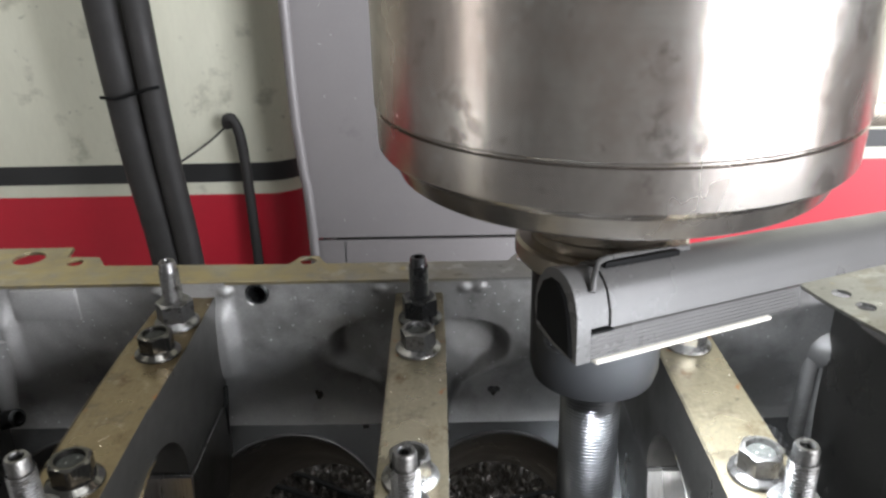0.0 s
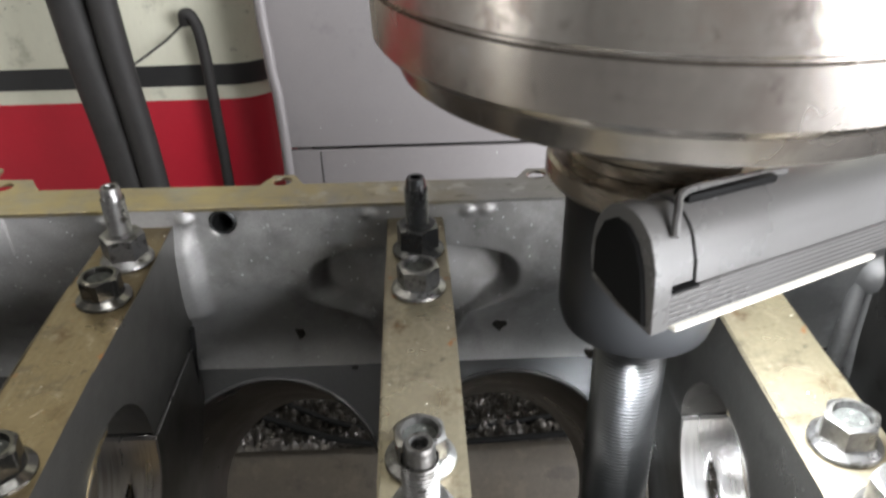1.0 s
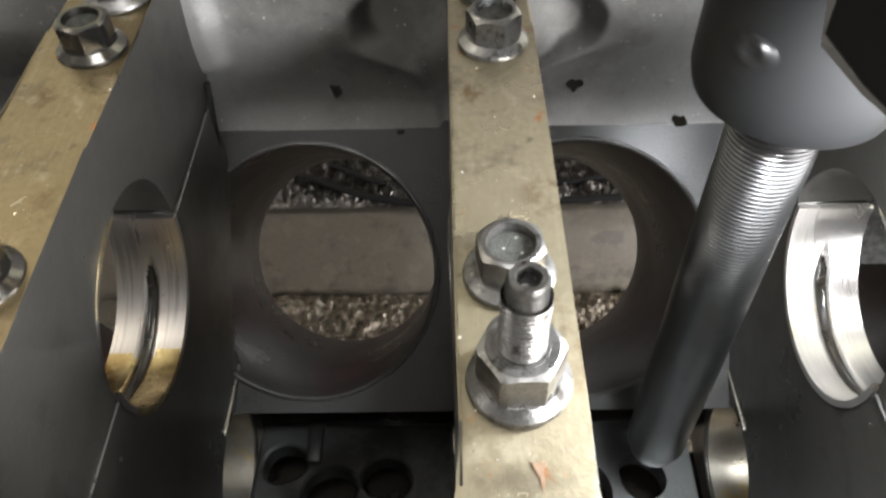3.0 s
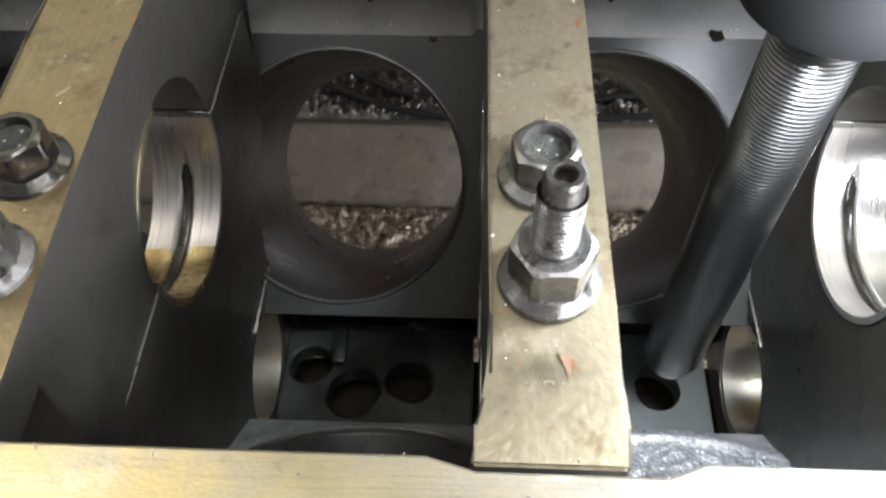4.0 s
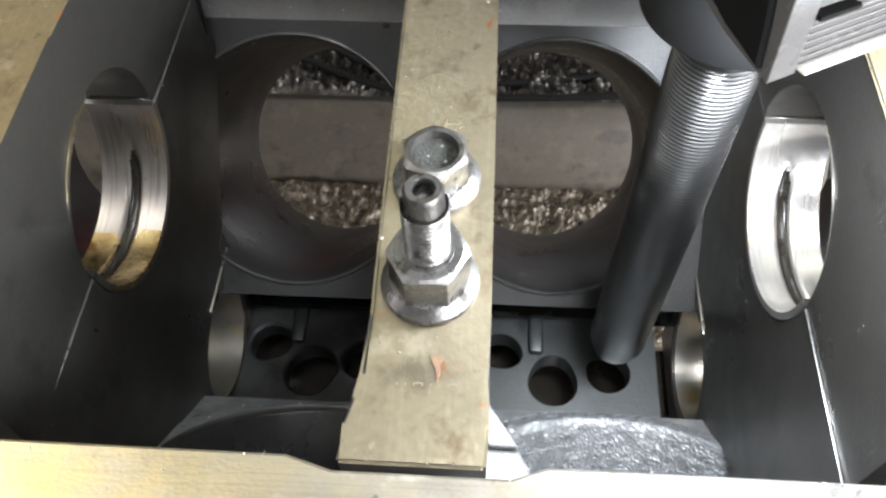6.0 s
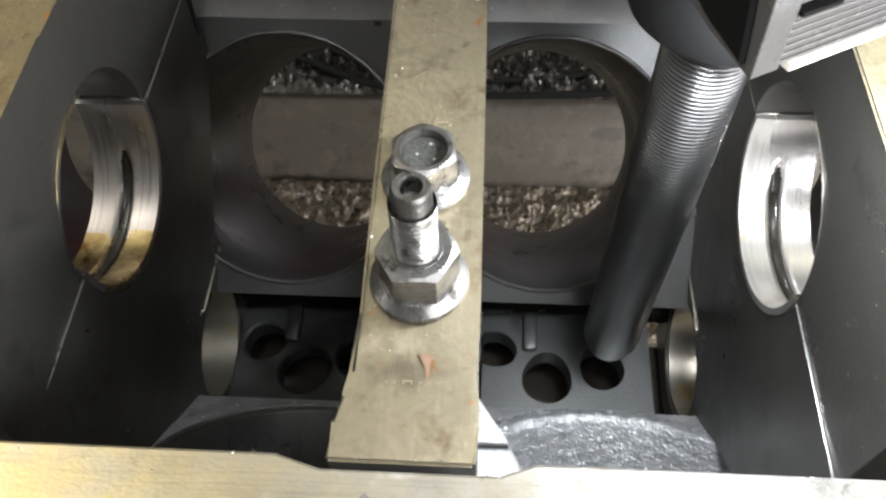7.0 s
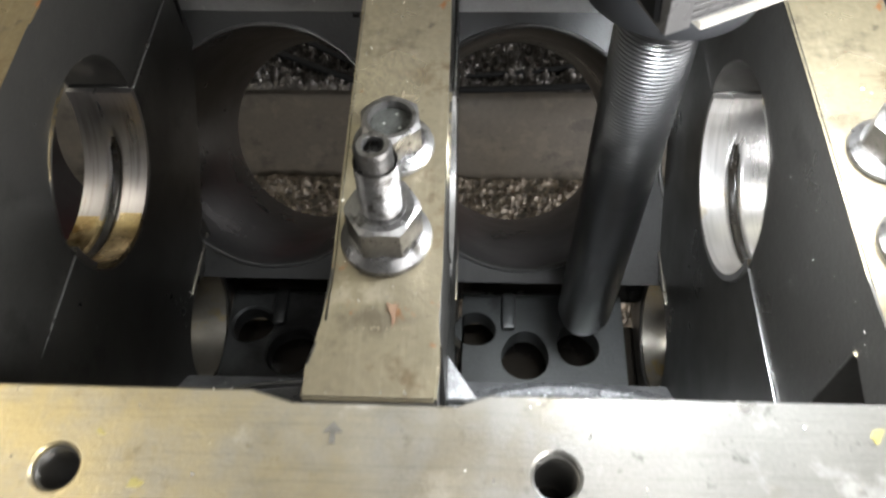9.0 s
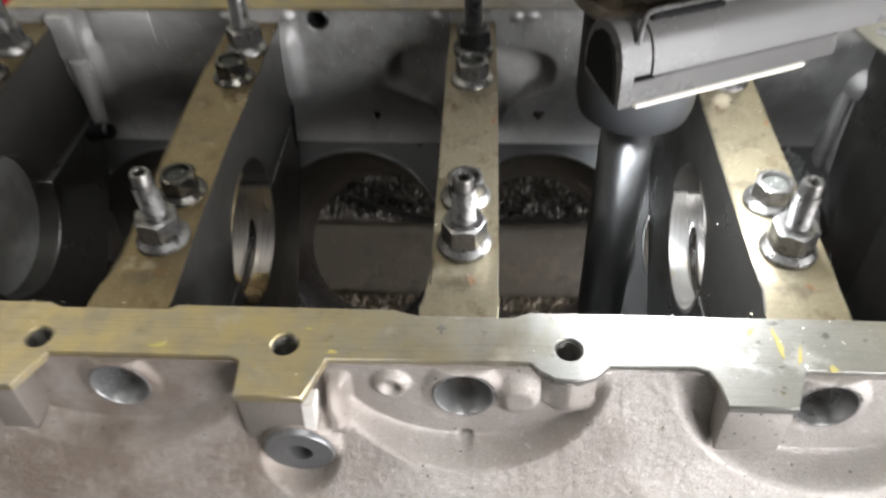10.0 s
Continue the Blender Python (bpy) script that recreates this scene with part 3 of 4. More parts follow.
part("wall_pad", box(-0.2235, -0.2095, 0.0880, 0.0970, 0.0395, 0.0655, 0.0022), CAST, block, "raised cast pad beside the bulkhead")
part("wall_rib", lathe([(0.0, 0.0), (0.0040, 0.001), (0.0068, 0.044), (0.0, 0.047)], 20, pose(-0.2155, 0.0905, -0.005, -3, 2, 0)), CAST, block, "rounded cast wall rib", smooth=60)
part("oil_nozzle", lathe([(0.0, 0.0), (0.0045, 0.0), (0.0045, 0.018), (0.003, 0.019), (0.003, 0.012), (0.0, 0.012)], 24, pose(-0.2185, 0.0835, -0.004, 40, 58, 20)), CAST_LIGHT, block, "small oil nozzle")

# outside of the near skirt: scallops round the side bolts, a column under a rail hole, pits
SLOPE = radians(62)
SIDE_BOLTS = [-0.1068, 0.0025, 0.1120]
BOLT_Y, BOLT_Z = -0.1312, 0.0562


def outer_skirt(x, s):
    """The cast outside of the near skirt; s runs from the rail down and out, h stands out from the slope."""
    h = 0.004 * step(0.03, 0.06, s)
    h += 0.0003 * noise.noise((x * 90, s * 90, 0.0)) + 0.00013 * noise.noise((x * 420, s * 420, 5.0)) + 0.0001 * noise.noise((x * 900, s * 900, 1.0))
    y, z = -0.1268 - s * math.cos(SLOPE) - h * math.sin(SLOPE), 0.0675 - s * math.sin(SLOPE) + h * math.cos(SLOPE)
    # each scallop has a smooth, steeper floor
    floor_y = -0.1283 - 0.14 * (0.0655 - z) - 0.4 * h
    for c, width, low in ((-0.112, 0.05, 0.033), (0.0035, 0.044, 0.0370), (0.113, 0.048, 0.0395)):
        q = math.hypot((x - c) / width, max(0.0, s) / low)
        y += (floor_y - y) * (1 - step(0.93, 1.02, q))
    column = 0.0080 - math.hypot(x - 0.0345, max(0.0, s - 0.012))
    out = 0.0050 * math.sqrt(max(0.0, min(1.0, column / 0.0078)))
    out += 0.0035 * (1 - step(0.004, 0.010, math.hypot(x - 0.0195, s - 0.013)))
    out += 0.0025 * (1 - step(0.0045, 0.0065, math.hypot(x + 0.020, s - 0.009))) - 0.002 * (1 - step(0.002, 0.003, math.hypot(x + 0.020, s - 0.009)))
    out -= 0.004 * (1 - step(0.0016, 0.0026, math.hypot(x - 0.003, s - 0.0345)))
    y -= out
    # raised pad round the spot face, and a rounded column beside it
    y -= 0.0040 * (1 - step(0.0012, 0.0050, abs(x + 0.0372))) * step(0.003, 0.008, s) * (1 - step(0.020, 0.026, s))
    d = math.hypot(x + 0.0492, z - 0.0408)
    y += (-0.1424 - y) * (1 - step(0.0112, 0.0140, d)) + 0.015 * (1 - step(0.0044, 0.0056, d))
    for xb in SIDE_BOLTS:
        d = math.hypot(x - xb, z - BOLT_Z)
        y += (BOLT_Y + 0.0004 - y) * (1 - step(0.0098, 0.0140, d)) + 0.017 * (1 - step(0.0090, 0.0096, d))
    if z > 0.0663:
        y, z = min(y, -0.1262), 0.0663
    return (x, y, z)


part("outer_skirt", sheet(span(-0.16, 0.19, 440), span(-0.012, 0.062, 106), outer_skirt), CAST_OUT, block, "pale sand-cast outer skirt", smooth=60)
part("outer_skirt", sheet([X0, X1], [0, 1], lambda x, s: (x, -0.166 - 0.08 * s, 0.018 - 0.12 * s)), CAST_OUT, block, "pale sand-cast outer skirt")
part("outer_skirt", sheet([X0, X1], [0, 1], lambda x, s: (x, 0.118 + 0.08 * s, 0.066 - 0.12 * s)), CAST_OUT, block, "pale sand-cast outer skirt")
for xb in SIDE_BOLTS:
    part("side_bolt_hole", lathe([(0.0, -0.021), (0.0083, -0.021), (0.0088, -0.0004), (0.0091, 0.0001), (0.0096, 0.0001), (0.0099, -0.001)], 40, pose(xb, BOLT_Y, BOLT_Z, 86)), BORE_BRIGHT, block, "drilled side bolt hole, bright inside", smooth=50)
m = Matrix.Translation((-0.0492, -0.1430, 0.0408)) @ pose(0, 0, 0, 93, 0, 0)
part("spot_face", lathe([(0.0, -0.012), (0.0040, -0.012), (0.0044, 0.0008), (0.0108, 0.0008), (0.0112, 0.0003), (0.0114, -0.002)], 36, m), SPOT, block, "machined spot face with threaded hole")

# pan rails
near_holes = [(-0.133, -0.1215), (-0.0535, -0.122), (0.0345, -0.1212), (0.150, -0.122)]
inner = [(0.2, -0.1065), (0.023, -0.1065), (0.017, -0.1088), (-0.013, -0.1088), (-0.021, -0.1065), (-0.092, -0.1065), (-0.095, -0.1085), (-0.131, -0.1085), (-0.135, -0.1065), (X0, -0.1065)]
near_out = inner + [(X0, -0.1275), (-0.150, -0.1275), (-0.146, -0.1405), (-0.134, -0.1405), (-0.1275, -0.1275), (-0.0695, -0.1275), (-0.0665, -0.1290), (-0.0655, -0.1418), (-0.0447, -0.1418), (-0.0415, -0.1330), (-0.0395, -0.1275),
            (0.0225, -0.1268), (0.0255, -0.1300), (0.030, -0.1325), (0.036, -0.1330), (0.042, -0.131), (0.0465, -0.1268), (0.0715, -0.1268), (0.0755, -0.1285), (0.0775, -0.1325), (0.0788, -0.1405), (0.0985, -0.1405), (0.104, -0.1268), (0.2, -0.1268)]
part("pan_rail", plate(near_out, [circle_points(x, y, 0.0042, 20) for x, y in near_holes], 0.0032, Matrix.Translation((0, 0, RAIL_Z - 0.0032)), 0.0005), RAIL, block, "machined oil pan rail, oil stained")
for x, y in near_holes:
    part("threaded_hole", lathe([(0.0036, -0.020)] + [(r + 0.0002, z - 0.020) for r, z in thread(0.0040, 0.0004, 0.001, 0.0, 0.0185)] + [(0.0046, -0.0012), (0.0046, -0.0030)], 24, Matrix.Translation((x, y, RAIL_Z))), SHADED_SIDE, block, "threaded pan bolt hole")
    # a black disc paints the shade down in the hole
    part("hole_bottom", lathe([(0.0, -0.0195), (0.0043, -0.0195)], 16, Matrix.Translation((x, y, RAIL_Z))), OIL_SHADE, block, "hole bottom, coloured black for shade")
for x0, x1, y0, low in ((-0.1458, -0.1345, -0.1400, 0.0440), (-0.0652, -0.0450, -0.1413, 0.0440), (0.0791, 0.0982, -0.1400, 0.0440)):
    part("rail_boss", box(x0, x1, y0, -0.1264, low, RAIL_Z - 0.0034, 0.0008), CAST_BOSS if x0 < 0 else CAST_OUT, block, "cast boss under the rail")
part("boss_facet", plate([(-0.0454, 0.0643), (-0.0412, 0.0643), (-0.0430, 0.0470), (-0.0465, 0.0470)], [], 0.006, Matrix(((1, 0, 0, 0), (0, 0, -1, -0.1370), (0, 1, 0, 0), (0, 0, 0, 1))) @ Matrix.Translation((0, 0, -0.0012)), 0.0003), CAST_LIP, block, "small pale facet")
part("rail_mark", plate([(-0.0055, -0.1165), (-0.0045, -0.1165), (-0.0045, -0.1145), (-0.0032, -0.1145), (-0.005, -0.1125), (-0.0068, -0.1145), (-0.0055, -0.1145)], [], 0.0002, Matrix.Translation((0, 0, RAIL_Z))), SMUDGE, block, "small dark stain mark on the rail")
far_holes = [(-0.18, 0.1205), (-0.0585, 0.1175), (0.052, 0.1165), (0.17, 0.1175), (0.192, 0.071), (0.197, 0.058)]
end_in = [(0.1775, 0.0942), (0.1775, 0.08), (0.181, 0.066), (0.187, 0.05), (0.193, 0.036), (0.197, 0.015), (0.198, -0.106)]
far_out = [(X0, 0.0942)] + end_in + [(0.24, -0.106), (0.24, 0.122), (0.062, 0.114), (0.057, 0.1225), (0.048, 0.1225), (0.043, 0.114), (-0.049, 0.114), (-0.054, 0.1235), (-0.063, 0.1235), (-0.068, 0.114),
           (-0.163, 0.116), (-0.170, 0.127), (-0.1875, 0.128), (-0.189, 0.1405), (X0, 0.1405)]
part("pan_rail", plate(far_out, [circle_points(x, y, 0.0042, 20) for x, y in far_holes] + [circle_points(-0.207, 0.127, 0.0082, 24)], 0.0018, Matrix.Translation((0, 0, RAIL_Z - 0.0018)), 0.0004), RAIL, block, "machined oil pan rail, oil stained")
part("end_wall", plate([(max(u, 0.184) + 0.019, v) for u, v in end_in] + [(0.238, -0.106), (0.238, 0.1), (0.21, 0.1)], [], 0.15, Matrix.Translation((0, 0, RAIL_Z - 0.1665)), 0.0), WEB, block, "curved end wall, coloured dark for shade")
part("end_boss", lathe([(0.0, 0.012), (0.005, 0.0116), (0.0098, 0.009), (0.0128, 0.004), (0.0135, -0.002), (0.0120, -0.012)], 32, pose(0.2075, 0.1015, 0.024, 52, 0, -24)), CAST, block, "rounded bright cast boss")
for x, y, r in ((0.1965, 0.0985, 0.0045), (0.2050, 0.0960, 0.0050)):
    part("end_rib", lathe([(0.0, 0.0), (r, 0.001), (0.85 * r, 0.060), (0.0, 0.062)], 20, pose(x, y, -0.042, -2, 3, 0)), CAST, block, "slim rounded cast rib")
part("end_wall", box(X0, X0 + 0.012, -0.106, 0.094, -0.1, RAIL_Z - 0.017, 0.002), CAST, block)

# ---- bearing shells, main caps and their bolts ----


def bearing_shell(oily=False):
    ob = thing("bearing_shell", label="half bearing shell with oil groove in its saddle", category="bearing", group="main bearing shells")
    xs = [-0.0120] + span(-0.0036, 0.0036, 16) + [0.0120]
    b = bmesh.new()
    rows = []
    for k in range(61):
        a = -90 + 3 * k
        run = step(66, 40, a) if a > 0 else 1.0

        def at(x, r):
            return b.verts.new((x, r * math.sin(radians(a)), -r * math.cos(radians(a))))
        rows.append([at(x, 0.0328 + 0.0017 * run * math.exp(-(abs(x) / (0.0006 + 0.0016 * run)) ** 4)) for x in xs] + [at(0.0120, 0.035), at(-0.0120, 0.035)])
    for p, q in zip(rows, rows[1:]):
        for c in range(len(p)):
            d = (c + 1) % len(p)
            b.faces.new((p[c], p[d], q[d], q[c]))
    b.faces.new(rows[0])
    b.faces.new(rows[-1])
    half_shell = part("shell", b, SHELL_WORN if oily else SHELL, ob)
    half_shell.data.materials.append(OIL_SHADE)
    half_shell.data.materials.append(SHELL_GOLD)
    for f in half_shell.data.polygons:
        c = f.center
        if abs(c.x) < 0.0019 and 0.0333 < math.hypot(c.y, c.z) < 0.0346:
            f.material_index = 1
        elif oily and -0.0310 < c.y < 0.0015 + 0.010 * noise.noise((420 * c.x, 60 * c.y, 3.0)) and c.z < -0.006:
            f.material_index = 2
    # a black disc for the hole, its shade painted instead of cut
    part("oil_hole", lathe([(0.0, 0.0), (0.0034, 0.0), (0.0034, 0.0016), (0.0, 0.0016)], 20, pose(0, -0.0276, -0.0196, -54.6, 0, 0)), OIL_SHADE, ob, "oil hole drawn as a black disc")
    if oily:
        run = []
        for k, (a, w) in enumerate(((-34, 0.0012), (-40, 0.0022), (-46, 0.0034), (-51, 0.0030), (-56, 0.0042), (-61, 0.0026), (-68, 0.0020), (-76, 0.0016), (-86, 0.0012))):
            run.append([(0.0008 * math.sin(2.3 * k) + 1.3 * u * w, 0.0326 * math.sin(radians(a)), -0.0326 * math.cos(radians(a))) for u in (-1, -0.3, 0.4, 1)])
        part("oil_run", sheet(range(len(run)), range(4), lambda i, j: run[i][j]), OIL_SHADE, ob, "dark oil run at the groove's end")
    # likewise a black block paints the shade of the notch
    part("tang", box(-0.0022, 0.0022, -0.0345, -0.0325, -0.006, -0.0006, 0.0004), OIL_SHADE, ob, "locating notch drawn as a black block")
    return ob


def hex_head(bm, across, z0, z1, turn, dish=0.0, dish_r=0.0057):
    """A hexagon head whose top corners are turned off to a round, with an optional dished top."""
    n, tan30 = 36, math.tan(radians(30))
    r_in = across / 2

    def r_hex(a):
        return r_in / math.cos((a - radians(turn) + math.pi / 6) % (math.pi / 3) - math.pi / 6)

    rings = []
    angles = [2 * math.pi * k / n for k in range(n)]
    top_r = r_in * 0.92
    rings.append([(r_hex(a) * math.cos(a), r_hex(a) * math.sin(a), z0) for a in angles])
    rings.append([(r_hex(a) * math.cos(a), r_hex(a) * math.sin(a), z1 - (r_hex(a) - top_r) * tan30) for a in angles])
    rings.append([(top_r * math.cos(a), top_r * math.sin(a), z1) for a in angles])
    if dish:
        rings.append([(dish_r * 1.08 * math.cos(a), dish_r * 1.08 * math.sin(a), z1) for a in angles])
        rings.append([(dish_r * math.cos(a), dish_r * math.sin(a), z1 - dish) for a in angles])
    vs = [[bm.verts.new(p) for p in ring] for ring in rings]
    for a, b in zip(vs, vs[1:]):
        for k in range(n):
            bm.faces.new((a[k], a[(k + 1) % n], b[(k + 1) % n], b[k]))
    bm.faces.new(vs[-1])


def cap_bolt(parent, x, y, z, turn, mat):
    """A flanged hexagon bolt with a dished head."""
    bm = bmesh.new()
    lathe([(0.0, 0.0), (0.0094, 0.0), (0.0098, 0.0006), (0.0096, 0.0014), (0.0076, 0.0030), (0.0, 0.0032)], 40, bm=bm)
    hex_head(bm, 0.0132, 0.0022, 0.0104, turn, 0.0021, 0.0047)
    bm.transform(Matrix.Translation((x, y, z)))
    bolt = part("bolt", bm, mat, parent, "flanged hexagon bolt", smooth=30)
    part("dish", lathe([(0.0, 0.00845), (0.0046, 0.0085)], 24, Matrix.Translation((x, y, z))), DISH, bolt, "dark gritty dish of the head")
    return bolt


def cap_stud(parent, x, y, z, mat, turn):
    bm = bmesh.new()
    lathe([(0.0, 0.0), (0.0098, 0.0), (0.0101, 0.0007), (0.0099, 0.0016), (0.008, 0.0034), (0.0, 0.0036)], 40, bm=bm)
    hex_head(bm, 0.0146, 0.0026, 0.0122, turn)
    bm.transform(Matrix.Translation((x, y, z)))
    nut = part("nut", bm, mat, parent, "flanged hexagon nut", smooth=30)
    prof = [(0.0, 0.0117), (0.0052, 0.0117), (0.0050, 0.0124)] + thread(0.0044, 0.0004, 0.00125, 0.0124, 0.0262) + [(0.0037, 0.0268), (0.0037, 0.0304), (0.0032, 0.0315), (0.0022, 0.0315), (0.0019, 0.0306), (0.0018, 0.0275), (0.0, 0.0275)]
    b = lathe(prof, 24)
    b.transform(Matrix.Translation((x, y, z)))
    part("stud", b, mat, nut, "threaded stud end")


def main_cap(label, left, right, far_stud, turns, marks, taper=0.0, bolts=(STEEL, STEEL), skin=CAP):
    """A main cap; left and right are its edges from the bolt line at the far end, the middle and the near end."""
    ob = thing("main_cap", label=label, category="bearing cap", group="main bearing caps")
    front = [(0.098, 0.0004)] + [(y, CAP_Z) for y in (0.098, 0.05, 0.0, -0.04, -0.06, -0.075, -0.088, -0.093, -0.098, -0.105)] + [(-0.105, 0.0465), (-0.0865, 0.0462), (-0.0875, 0.0004), (-0.0357, 0.0004)] + circle_points(0, 0, 0.0357, 30, 178, 2)[1:-1] + [(0.0357, 0.0004)]
    b = plate(front, [], 0.025, BULK, 0.0)

    def edge(table, y):
        for (y0, x0), (y1, x1) in zip(table, table[1:]):
            if y1 <= y <= y0:
                return x0 + (x1 - x0) * (y0 - y) / (y0 - y1)
        return table[-1][1]

    for v in b.verts:
        if v.co.x > 0:
            v.co.x = edge(right, v.co.y) - taper * (1 - v.co.z / CAP_Z)
        else:
            v.co.x = edge(left, v.co.y)
    bmesh.ops.bevel(b, geom=[e for e in b.edges if len(e.link_faces) == 2 and e.calc_face_angle(0) > 1.0], offset=0.0006, segments=2, affect="EDGES")
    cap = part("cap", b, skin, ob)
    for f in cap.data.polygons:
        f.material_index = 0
    cap.data.materials.append(SHADED_SIDE)
    # faces that don't look up get the painted shade
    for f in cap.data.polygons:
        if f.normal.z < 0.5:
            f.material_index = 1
    cap_bolt(ob, 0, -0.0415, CAP_Z, turns[0], bolts[0])
    cap_bolt(ob, 0, 0.0415, CAP_Z, turns[1], bolts[1])
    cap_stud(ob, 0.0004, -0.0675, CAP_Z, STEEL, turns[2])
    cap_stud(ob, 0, 0.068, CAP_Z, far_stud, turns[3])
    for x, y, w, h, turn in marks:
        part("stamp_mark", box(-w / 2, w / 2, -h / 2, h / 2, 0, 0.00025), MARK, cap, "faint stamped mark").matrix_basis = pose(x, y, CAP_Z, 0, 0, turn)
    return ob


def edges(*pairs):
    return list(zip((0.1, 0.0, -0.05, -0.075, -0.088, -0.098, -0.105), pairs))


rows_of_marks = []
for y, x0, count in ((-0.0968, -0.0045, 5), (-0.0905, -0.0035, 4)):
    for k in range(count):
        x = x0 + 0.0032 * k
        rows_of_marks += [(x - 0.0008, y, 0.00025, 0.0022, 0), (x + 0.0008, y, 0.00025, 0.0022, 0), (x, y + (0.0011 if k % 2 else -0.0011), 0.0017, 0.00025, 0), (x, y, 0.0015, 0.00022, 0)]
rows_of_marks += [(0.001, -0.0255, 0.004, 0.0004, 80), (0.0028, -0.0252, 0.003, 0.0004, 0), (0.006, -0.025, 0.005, 0.0004, 40)]
cap_mid = main_cap("worn steel main bearing cap with bolts and nuts", edges(-0.0130, -0.0120, -0.0115, -0.0110, -0.0110, -0.0135, -0.0140), edges(0.0103, 0.0117, 0.0121, 0.0123, 0.0123, 0.0127, 0.0129), BLACK_STEEL, (8, 20, 33, 10), rows_of_marks)
cap_left = main_cap("oil-stained steel main bearing cap with bolts and nuts", edges(-0.015, -0.0165, -0.0145, -0.0135, -0.0132, -0.0165, -0.0165), edges(0.0105, 0.0095, 0.0105, 0.0115, 0.012, 0.0125, 0.0125), STEEL, (15, 5, 22, 40), [(0.0, -0.018, 0.004, 0.0004, 50), (0.004, -0.018, 0.004, 0.0004, 110)], 0.0030, (OILY, OILY), CAP_BROWN)
part("rust_mark", plate([(0.0014, -0.0835), (0.0030, -0.0841), (0.0043, -0.0836), (0.0036, -0.0856), (0.0037, -0.0872), (0.0031, -0.0892), (0.0029, -0.0868), (0.0022, -0.0853)], [], 0.0002, Matrix.Translation((0, 0, CAP_Z))), RUST, cap_mid, "rusty scratch")
cap_left.matrix_world = Matrix.Translation((-PITCH, 0, 0))
cap_right = main_cap("clean bright steel main bearing cap with bolts and nuts", edges(-0.0142, -0.0134, -0.0131, -0.0130, -0.0130, -0.0146, -0.0146), edges(0.0105, 0.0112, 0.0120, 0.0125, 0.0125, 0.0125, 0.0125), STEEL, (28, 12, 5, 25), [])
cap_right.matrix_world = Matrix.Translation((PITCH + 0.003, 0, 0))
copy_thing(cap_left, Matrix.Translation((-2 * PITCH - 0.008, 0, 0)))
shell = bearing_shell()
for x, half in WEBS[1:4]:
    if x == WEBS[1][0]:
        bearing_shell(True).matrix_world = Matrix.Translation((x, 0, 0))
    elif x:
        copy_thing(shell, Matrix.Translation((x, 0, 0)))

# ---- boring spindle ----
AX, AY = 0.067, 0.0027
quill = thing("machine_quill", pose(AX, AY, 0), "large turned steel machine quill, scuffed and stained", "machine quill")
QZ = 0.1545
part("barrel", lathe([(0.0746, QZ + 0.0219), (0.0746, QZ + 0.0224), (0.0756, QZ + 0.0226), (0.076, QZ + 0.0232), (0.076, 1.2), (0.0, 1.2)], 128), QUILL, quill, smooth=20)
part("end_ring", lathe([(0.0, QZ + 0.004), (0.05, QZ + 0.004), (0.052, QZ), (0.0678, QZ), (0.0688, QZ + 0.0008), (0.0708, QZ + 0.0065), (0.0742, QZ + 0.0085), (0.0752, QZ + 0.0098), (0.0756, QZ + 0.0213), (0.0746, QZ + 0.0217), (0.0746, QZ + 0.0218)], 128), QUILL, quill, "stepped end ring of the quill", smooth=20)
spindle = thing("boring_bar", pose(AX, AY, 0), "spinning dark boring bar with ridged shank and sleeve", "boring tool")
part("collar", lathe([(0.0, QZ + 0.004), (0.031, QZ + 0.004), (0.031, 0.1465), (0.0285, 0.1450), (0.0280, 0.1350), (0.0270, 0.1338), (0.0240, 0.1330), (0.0240, 0.1290), (0.0, 0.1290)], 64), COLLAR, spindle, "brownish turned steel collar", smooth=20)
part("flange", lathe([(0.0, 0.1290), (0.0285, 0.1288), (0.0296, 0.1278), (0.0298, 0.1230), (0.0285, 0.1210), (0.0240, 0.1195), (0.0, 0.1195)], 64), COLLAR, spindle, "bronze-coloured steel flange", smooth=20)
part("sleeve", lathe([(0.0, 0.1200), (0.0235, 0.1200), (0.0237, 0.085), (0.0236, 0.078), (0.0225, 0.0737), (0.0118, 0.0735), (0.0, 0.0735)], 64), SLEEVE, spindle)
screw_at = pose(0, 0, 0.094, 0, 0, -139) @ Matrix.Translation((0.0235, 0, 0)) @ pose(0, 0, 0, 0, 90, 0)
part("set_screw", lathe([(0.0, -0.0006), (0.0016, -0.0006), (0.0018, 0.0006), (0.0034, 0.0008), (0.0038, -0.0004)], 24, screw_at), BLACK_STEEL, spindle, "dark set screw")
ridges = []
for k in range(58):
    z = 0.0730 - 0.00145 * k
    fade = 0.00045 * (1 - step(26, 55, k))
    ridges += [(0.0115, z), (0.0115, z - 0.0005), (0.0115 - fade, z - 0.00095)]
part("shank", lathe([(0.0, 0.0740), (0.0112, 0.0738)] + ridges + [(0.0114, -0.0115), (0.0113, -0.098), (0.009, -0.106), (0.0, -0.107)], 40), ROD, spindle, smooth=20)

# ---- work lamp ----
LAMP = pose(0.0472, -0.0700, 0.1204, 0, 6.8, 32)
lamp = thing("work_lamp", LAMP, "grey LED work lamp with ribbed housing, switched on", "work lamp")
ALONG = Matrix(((0, 0, 1, 0), (1, 0, 0, 0), (0, 1, 0, 0), (0, 0, 0, 1)))
